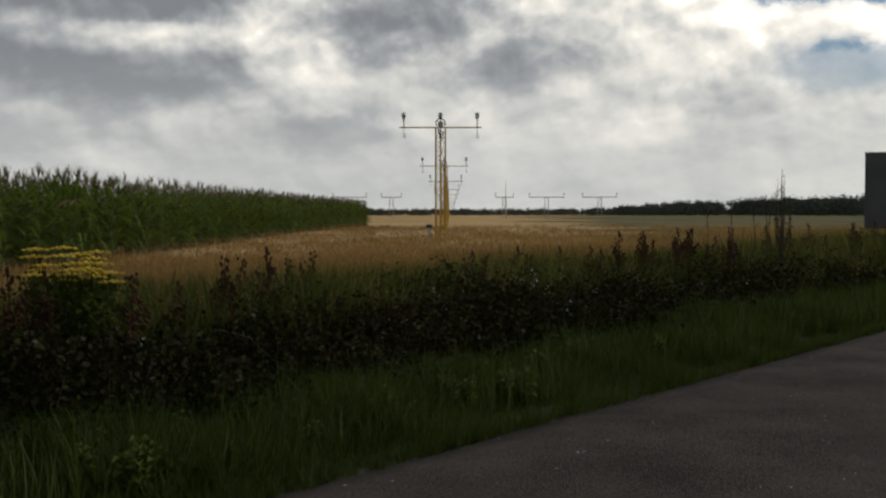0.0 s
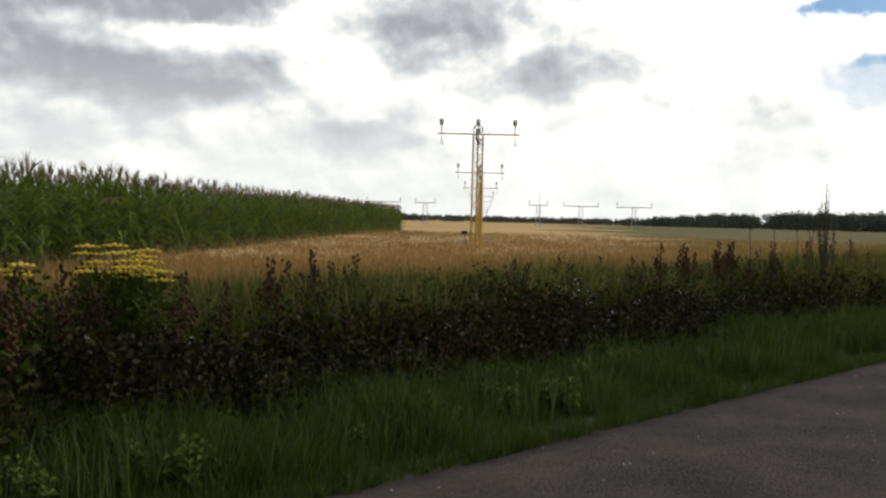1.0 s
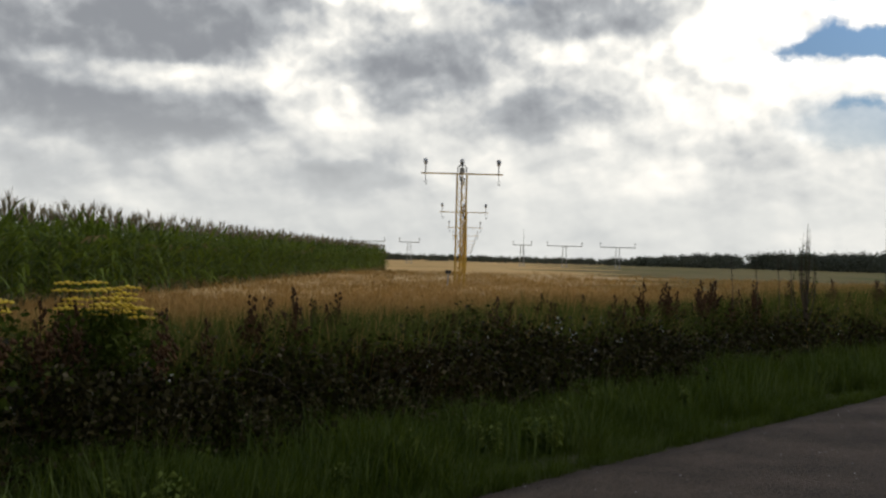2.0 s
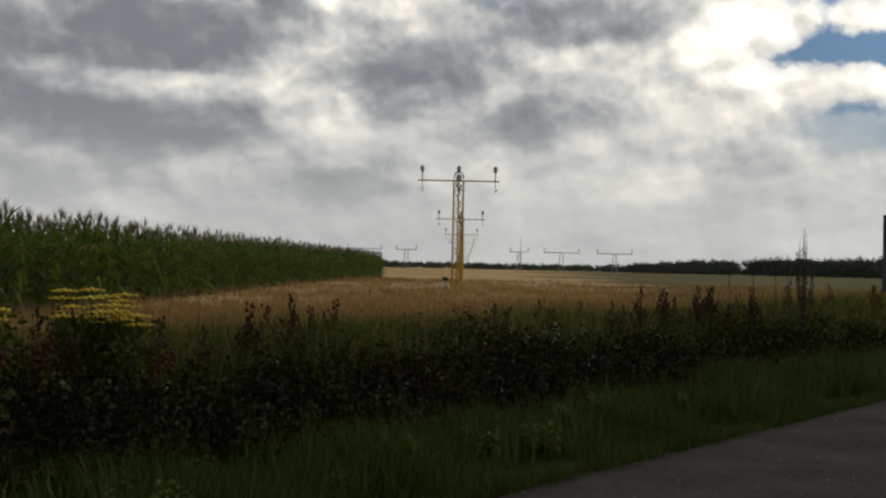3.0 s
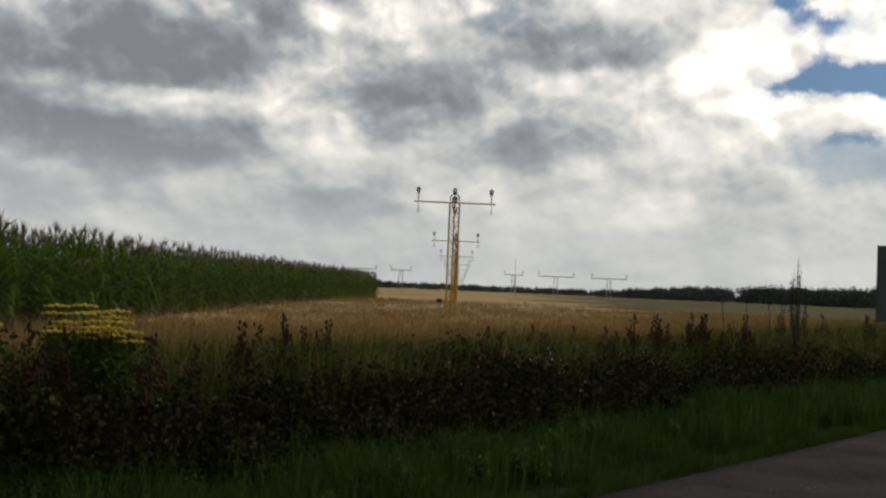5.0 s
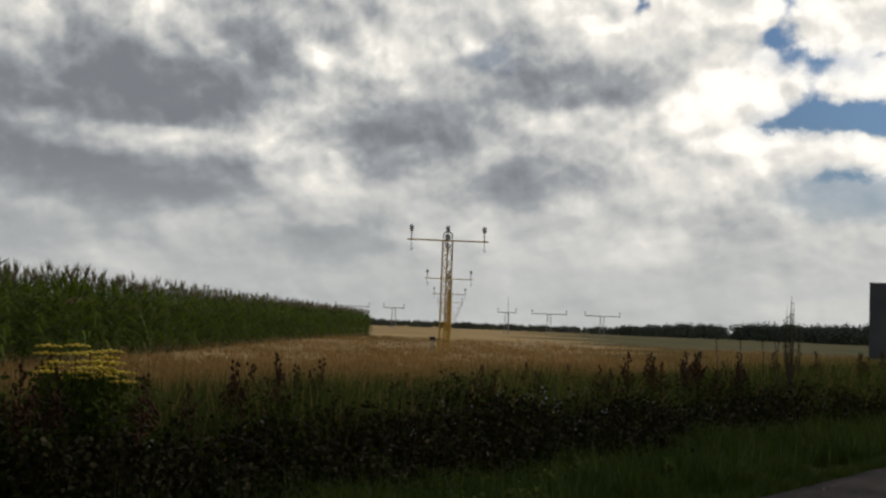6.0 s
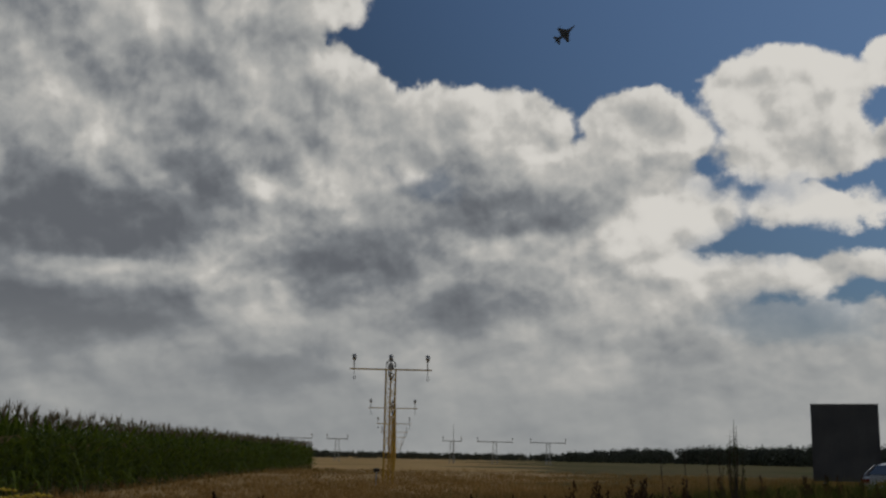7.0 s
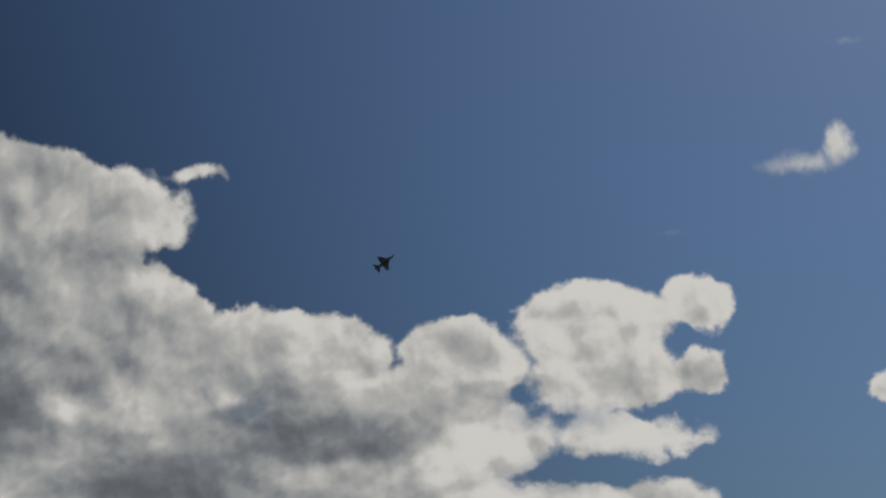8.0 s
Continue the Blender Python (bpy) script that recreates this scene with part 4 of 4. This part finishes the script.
the_car = car()
heading = math.atan2(U.y, U.x)
rear = Vector((23.7 * math.tan(radians(16.4)), 23.7, 0)) + U * 16.5
the_car.matrix_world = pose(rear.x, rear.y, 0.07, 0, 0, math.degrees(heading))

# ---- aircraft ----


def jet():
    j = empty("fighter_jet", label="dark grey single-engine fighter jet flying in the sky", category="aircraft")
    bm = bmesh.new()
    tube(bm, [(7.6, 0, 0), (6.6, 0, .02), (5.2, 0, .05), (3.5, 0, .05), (1, 0, 0), (-2.5, 0, 0), (-5.2, 0, 0), (-6.6, 0, 0)], [.04, .32, .55, .72, .82, .85, .72, .48], 14)
    fus = part("fuselage", bm, JET_GREY, j, smooth=True)
    bm = bmesh.new()
    tube(bm, [(2.6, 0, -.62), (2.2, 0, -.66), (0, 0, -.62), (-3, 0, -.3)], [.42, .5, .5, .3], 12)
    part("intake", bm, JET_GREY, fus, smooth=True)
    bm = bmesh.new()
    tube(bm, [(5.0, 0, .5), (4.4, 0, .72), (3.4, 0, .82), (2.2, 0, .62), (1.2, 0, .5)], [.08, .3, .38, .34, .1], 10)
    part("canopy", bm, GLASS, fus, smooth=True)
    for side in (-1, 1):
        part("wing", sheet([(2.6, side * .7, 0), (-.9, side * 4.7, 0), (-2.0, side * 4.7, 0), (-2.5, side * .7, 0)], .14, (0, 0, 1)), JET_GREY, j)
        part("strake", sheet([(4.6, side * .5, .03), (2.4, side * 1.15, .03), (1.5, side * .7, .03)], .08, (0, 0, 1)), JET_GREY, j)
        part("tailplane", sheet([(-4.2, side * .7, -.05), (-6.0, side * 2.75, -.3), (-6.9, side * 2.75, -.3), (-6.6, side * .7, -.05)], .1, (0, 0, 1)), JET_GREY, j)
        bm = bmesh.new()
        tube(bm, [(.9, side * 4.8, .05), (.5, side * 4.8, .05), (-2.0, side * 4.8, .05)], [.02, .08, .08], 6)
        part("wingtip_rail", bm, JET_GREY, j)
        part("ventral_fin", sheet([(-4.2, side * .55, -.5), (-5.6, side * .55, -.5), (-5.4, side * .9, -1.2), (-4.8, side * .9, -1.2)], .06, (0, 1, 0)), JET_GREY, j)
    part("fin", sheet([(-2.6, 0, .6), (-6.4, 0, .6), (-6.9, 0, 3.5), (-5.6, 0, 3.5)], .12, (0, 1, 0)), JET_GREY, j)
    bm = bmesh.new()
    tube(bm, [(-6.5, 0, 0), (-7.2, 0, 0)], [.5, .4], 14)
    part("nozzle", bm, BLACK, fus)
    return j


view = Vector((math.sin(radians(9.3)) * math.cos(radians(22.3)), math.cos(radians(9.3)) * math.cos(radians(22.3)), math.sin(radians(22.3))))
right = Vector((math.cos(radians(9.3)), -math.sin(radians(9.3)), 0))
above = right.cross(view)
nose = (right * .76 + above * .60 + view * .25).normalized()
belly = (-view * .95 + right * .22 + above * .1)
belly = (belly - nose * belly.dot(nose)).normalized()
left_wing = (-belly).cross(nose)
plane = jet()
plane.matrix_world = Matrix.Translation(view * 620 + Vector((0, 0, 1.45))) @ Matrix((nose, left_wing, -belly)).transposed().to_4x4()

# ---- sapling in the hedge ----
sap = empty("sapling", pose(16.5 * math.sin(radians(17.73)), 16.5 * math.cos(radians(17.73)), -.03), label="thin upright sapling with sparse leaves in the hedge", category="sapling")
bm = bmesh.new()
tube(bm, [(0, 0, 0), (.02, 0, 1.0), (0, .02, 1.6), (.01, 0, 2.1)], [.02, .015, .01, .003], 5)
trunk = part("trunk", bm, TWIG, sap)
tips = []
for k in range(13):
    a, base_z = k * 2.4, .5 + .06 * (k % 8)
    r, top_z = .05 + .011 * (k % 11) + .004 * k, 2.02 - .05 * (k % 11) - .012 * k
    bm = bmesh.new()
    line = [(0, 0, base_z), (math.cos(a) * r * .75, math.sin(a) * r * .75, base_z + (top_z - base_z) * .35), (math.cos(a) * r, math.sin(a) * r, base_z + (top_z - base_z) * .7), (math.cos(a) * r * .85, math.sin(a) * r * .85, top_z)]
    tube(bm, line, [.009, .007, .005, .002], 4)
    part("branch", bm, TWIG, trunk)
    tips += [Vector(line[2]).lerp(Vector(line[3]), f) for f in (0, .25, .5, .75)] + [Vector(line[1]).lerp(Vector(line[2]), f) for f in (0, .3, .6)]
small_leaf = [leaf_spray(5, 0.016, 0.026) for _ in range(3)]
leaves = scatter("leaves", small_leaf, [(*v, 1.0) for v in tips] + [(0, 0, 1.0 + .07 * k, 1.0) for k in range(15)], [WEED], "small green leaves", "")
leaves.parent = sap

# ---- weeds ----


def at_view(azimuth, d, z=-0.03):
    return Matrix.Translation((d * math.sin(radians(azimuth)), d * math.cos(radians(azimuth)), z))


def leafy(name, count, h, size, reach, parent, mat):
    """Loose foliage up a weed's stem."""
    v, t, m = leaf_spray(count, 1.0, size)
    c = v.reshape(-1, 4, 3).mean(1, keepdims=True)
    spot = np.stack([rng.normal(0, reach, count), rng.normal(0, reach, count), rng.uniform(.08, 1, count) * h], 1)[:, None]
    ob = tri_mesh(name, ((v.reshape(-1, 4, 3) - c) + spot).reshape(-1, 3), t, [mat], m)
    tagged(ob, kind="stuff")
    ob.parent = parent
    return ob


def tansy(heads, spread, low, high, bush):
    w = empty("tansy_plant", label="tansy plant with flat yellow flower heads and dark foliage", category="flowering plant", group="tansy plants")
    for k in range(heads):
        a, r = rng.uniform(0, math.tau), spread * rng.random() ** .6
        x, y, z = math.cos(a) * r, math.sin(a) * r, rng.uniform(low, high)
        bm = bmesh.new()
        tube(bm, [(x * .25, y * .25, 0), (x * .6, y * .6, z * .6), (x, y, z)], [.006, .005, .003], 4)
        stem = part("stem", bm, WEED, w)
        bm = bmesh.new()
        for q in range(16):
            b, rr = q * 2.4, .072 * math.sqrt(q / 16)
            bmesh.ops.create_icosphere(bm, subdivisions=1, radius=.016, matrix=Matrix.Translation((x + math.cos(b) * rr * 1.3, y + math.sin(b) * rr, z + .012 - rr * .2)) @ Matrix.Diagonal((1, 1, .55, 1)))
        part("flower_head", bm, TANSY, stem, "flat cluster of yellow buttons")
    leafy("foliage", bush, low * 1.04, .05, spread * .62, w, WEED)
    return w


tansy(25, .28, 1.06, 1.29, 3800).matrix_world = at_view(-18.8, 7.6, -0.09)
tansy(5, .12, 1.05, 1.14, 500).matrix_world = at_view(-23.6, 7.2)


def dock(h):
    w = empty("dock_plant", label="tall dock weed with rust-brown seed heads", category="weed", group="dock weeds")
    bm = bmesh.new()
    lean = rng.normal(0, .06)
    tube(bm, [(0, 0, 0), (lean * .4, 0, h * .5), (lean, 0, h)], [.007, .006, .003], 4)
    stem = part("stem", bm, DOCK, w)
    for b in range(5):
        a, z0 = b * 2.4, h * (.5 + .06 * b)
        L = h * .26 * (1 - b * .1)
        dirx, diry = math.cos(a) * .4, math.sin(a) * .4
        if b == 4:
            dirx, diry, z0, L = lean / h, 0, h * .66, h * .36
        pieces = []
        for q in range(26):
            f = q / 26
            c = np.array([dirx * L * f + rng.normal(0, .019), diry * L * f + rng.normal(0, .019), z0 + L * f]) + np.array([lean * (z0 + L * f) / h if b != 4 else lean * .6, 0, 0])
            e = .014
            pieces.append(([c + (e, 0, 0), c + (-e * .5, e, 0), c + (-e * .5, -e, 0), c + (0, 0, e * 1.6), c - (0, 0, e * 1.2)], [(0, 1, 3), (1, 2, 3), (2, 0, 3), (1, 0, 4), (2, 1, 4), (0, 2, 4)], [0] * 6))
        v, t, m = merge(pieces)
        ob = tagged(tri_mesh("seed_head", v, t, [DOCK], m), kind="stuff")
        ob.parent = stem
    leafy("leaves", 42, h * .72, .06, .055, w, WEED)
    return w


docks = [dock(1.0) for _ in range(4)]
spots = [(-21.5, 6.9, 1.12), (-20.2, 7.3, 1.08), (-24.3, 6.5, 1.15), (-16.0, 7.4, 1.05), (-26.3, 6.6, 1.1)]
for k in range(80):
    s = rng.uniform(-3.5, 26)
    q = along(s, rng.uniform(6.5, 7.9))
    spots.append((math.degrees(math.atan2(q.x, q.y)), math.hypot(q.x, q.y), rng.uniform(.85, 1.15) if s < 8 else rng.uniform(.95, 1.25)))
for k, (a, d, h) in enumerate(spots):
    m = at_view(a, d) @ pose(0, 0, 0, 0, 0, rng.uniform(0, 360)) @ Matrix.Scale(h, 4)
    if k < len(docks):
        docks[k].matrix_world = m
    else:
        twin = copy_thing(docks[k % len(docks)], m)
        twin.matrix_world = m


def broad_weed(h):
    """A leafy verge weed with upright toothed leaves."""
    w = empty("verge_weed", label="leafy green weed in the verge grass", category="weed", group="verge weeds")
    for b in range(5):
        a, r = rng.uniform(0, math.tau), rng.uniform(.02, .12)
        x, y, z = math.cos(a) * r, math.sin(a) * r, h * rng.uniform(.7, 1.05)
        bm = bmesh.new()
        tube(bm, [(x * .3, y * .3, 0), (x, y, z)], [.005, .003], 4)
        stem = part("stem", bm, WEED, w)
        pieces = []
        for q in range(11):
            f = .15 + .85 * q / 10
            t, L, wd = q * 2.1 + b, .11 * (1.25 - f * .6), .045 * (1.25 - f * .6)
            c, s = math.cos(t), math.sin(t)
            bx, by, bz = x * (.3 + .7 * f), y * (.3 + .7 * f), z * f
            pieces.append(([(bx, by, bz), (bx + c * L * .5 - s * wd, by + s * L * .5 + c * wd, bz + .03), (bx + c * L, by + s * L, bz - .01), (bx + c * L * .5 + s * wd, by + s * L * .5 - c * wd, bz + .03)], [(0, 1, 2), (0, 2, 3)], [0, 0]))
        v, t, m = merge(pieces)
        ob = tagged(tri_mesh("leaves", v, t, [WEED_PALE], m), kind="stuff")
        ob.parent = stem
    return w


weeds = [broad_weed(.42) for _ in range(4)]
for k in range(150):
    s = rng.uniform(-4.0, 9) if k < 128 else rng.uniform(9, 22)
    q = along(s, 4.45 + 1.35 * rng.random() ** .7)
    m = Matrix.Translation((q.x, q.y, -.03)) @ pose(0, 0, 0, 0, 0, rng.uniform(0, 360)) @ Matrix.Scale(rng.uniform(.4, .8), 4)
    if k < 4:
        weeds[k].matrix_world = m
    else:
        copy_thing(weeds[k % 4], m).matrix_world = m

# white flower specks in the hedge
speck = [leaf_spray(4, .012, .022) for _ in range(4)]
p, s, n = strip(-5, 16, 5.7, 7.0, 170)
scatter("bindweed_flowers", speck, np.c_[p[:, :2], hedge_top(s) * rng.uniform(.3, 1.25, len(s)), rng.uniform(.7, 1.4, len(s))], [WHITE_FLOWER], "small white bindweed flowers scattered over the hedge", "flowers")

# thin bare stalks beside the sapling
for az_, d_, h_ in ((16.4, 16.2, 1.66), (14.1, 15.2, 1.56), (15.3, 15.6, 1.62), (17.0, 16.6, 1.72)):
    stalk = empty("dead_stalk", at_view(az_, d_), label="thin dead weed stalk standing in the hedge", category="weed", group="dead stalks")
    bm = bmesh.new()
    tube(bm, [(0, 0, 0), (.02, .01, h_ * .6), (-.01, .03, h_)], [.008, .006, .003], 4)
    stem = part("stem", bm, TWIG, stalk)
    for k in range(4):
        bm = bmesh.new()
        a = k * 1.9
        z0 = h_ * (.72 + .06 * k)
        tube(bm, [(.01, .02, z0), (.01 + .05 * math.cos(a), .02 + .05 * math.sin(a), z0 + .1)], [.004, .002], 3)
        part("twig", bm, TWIG, stem)
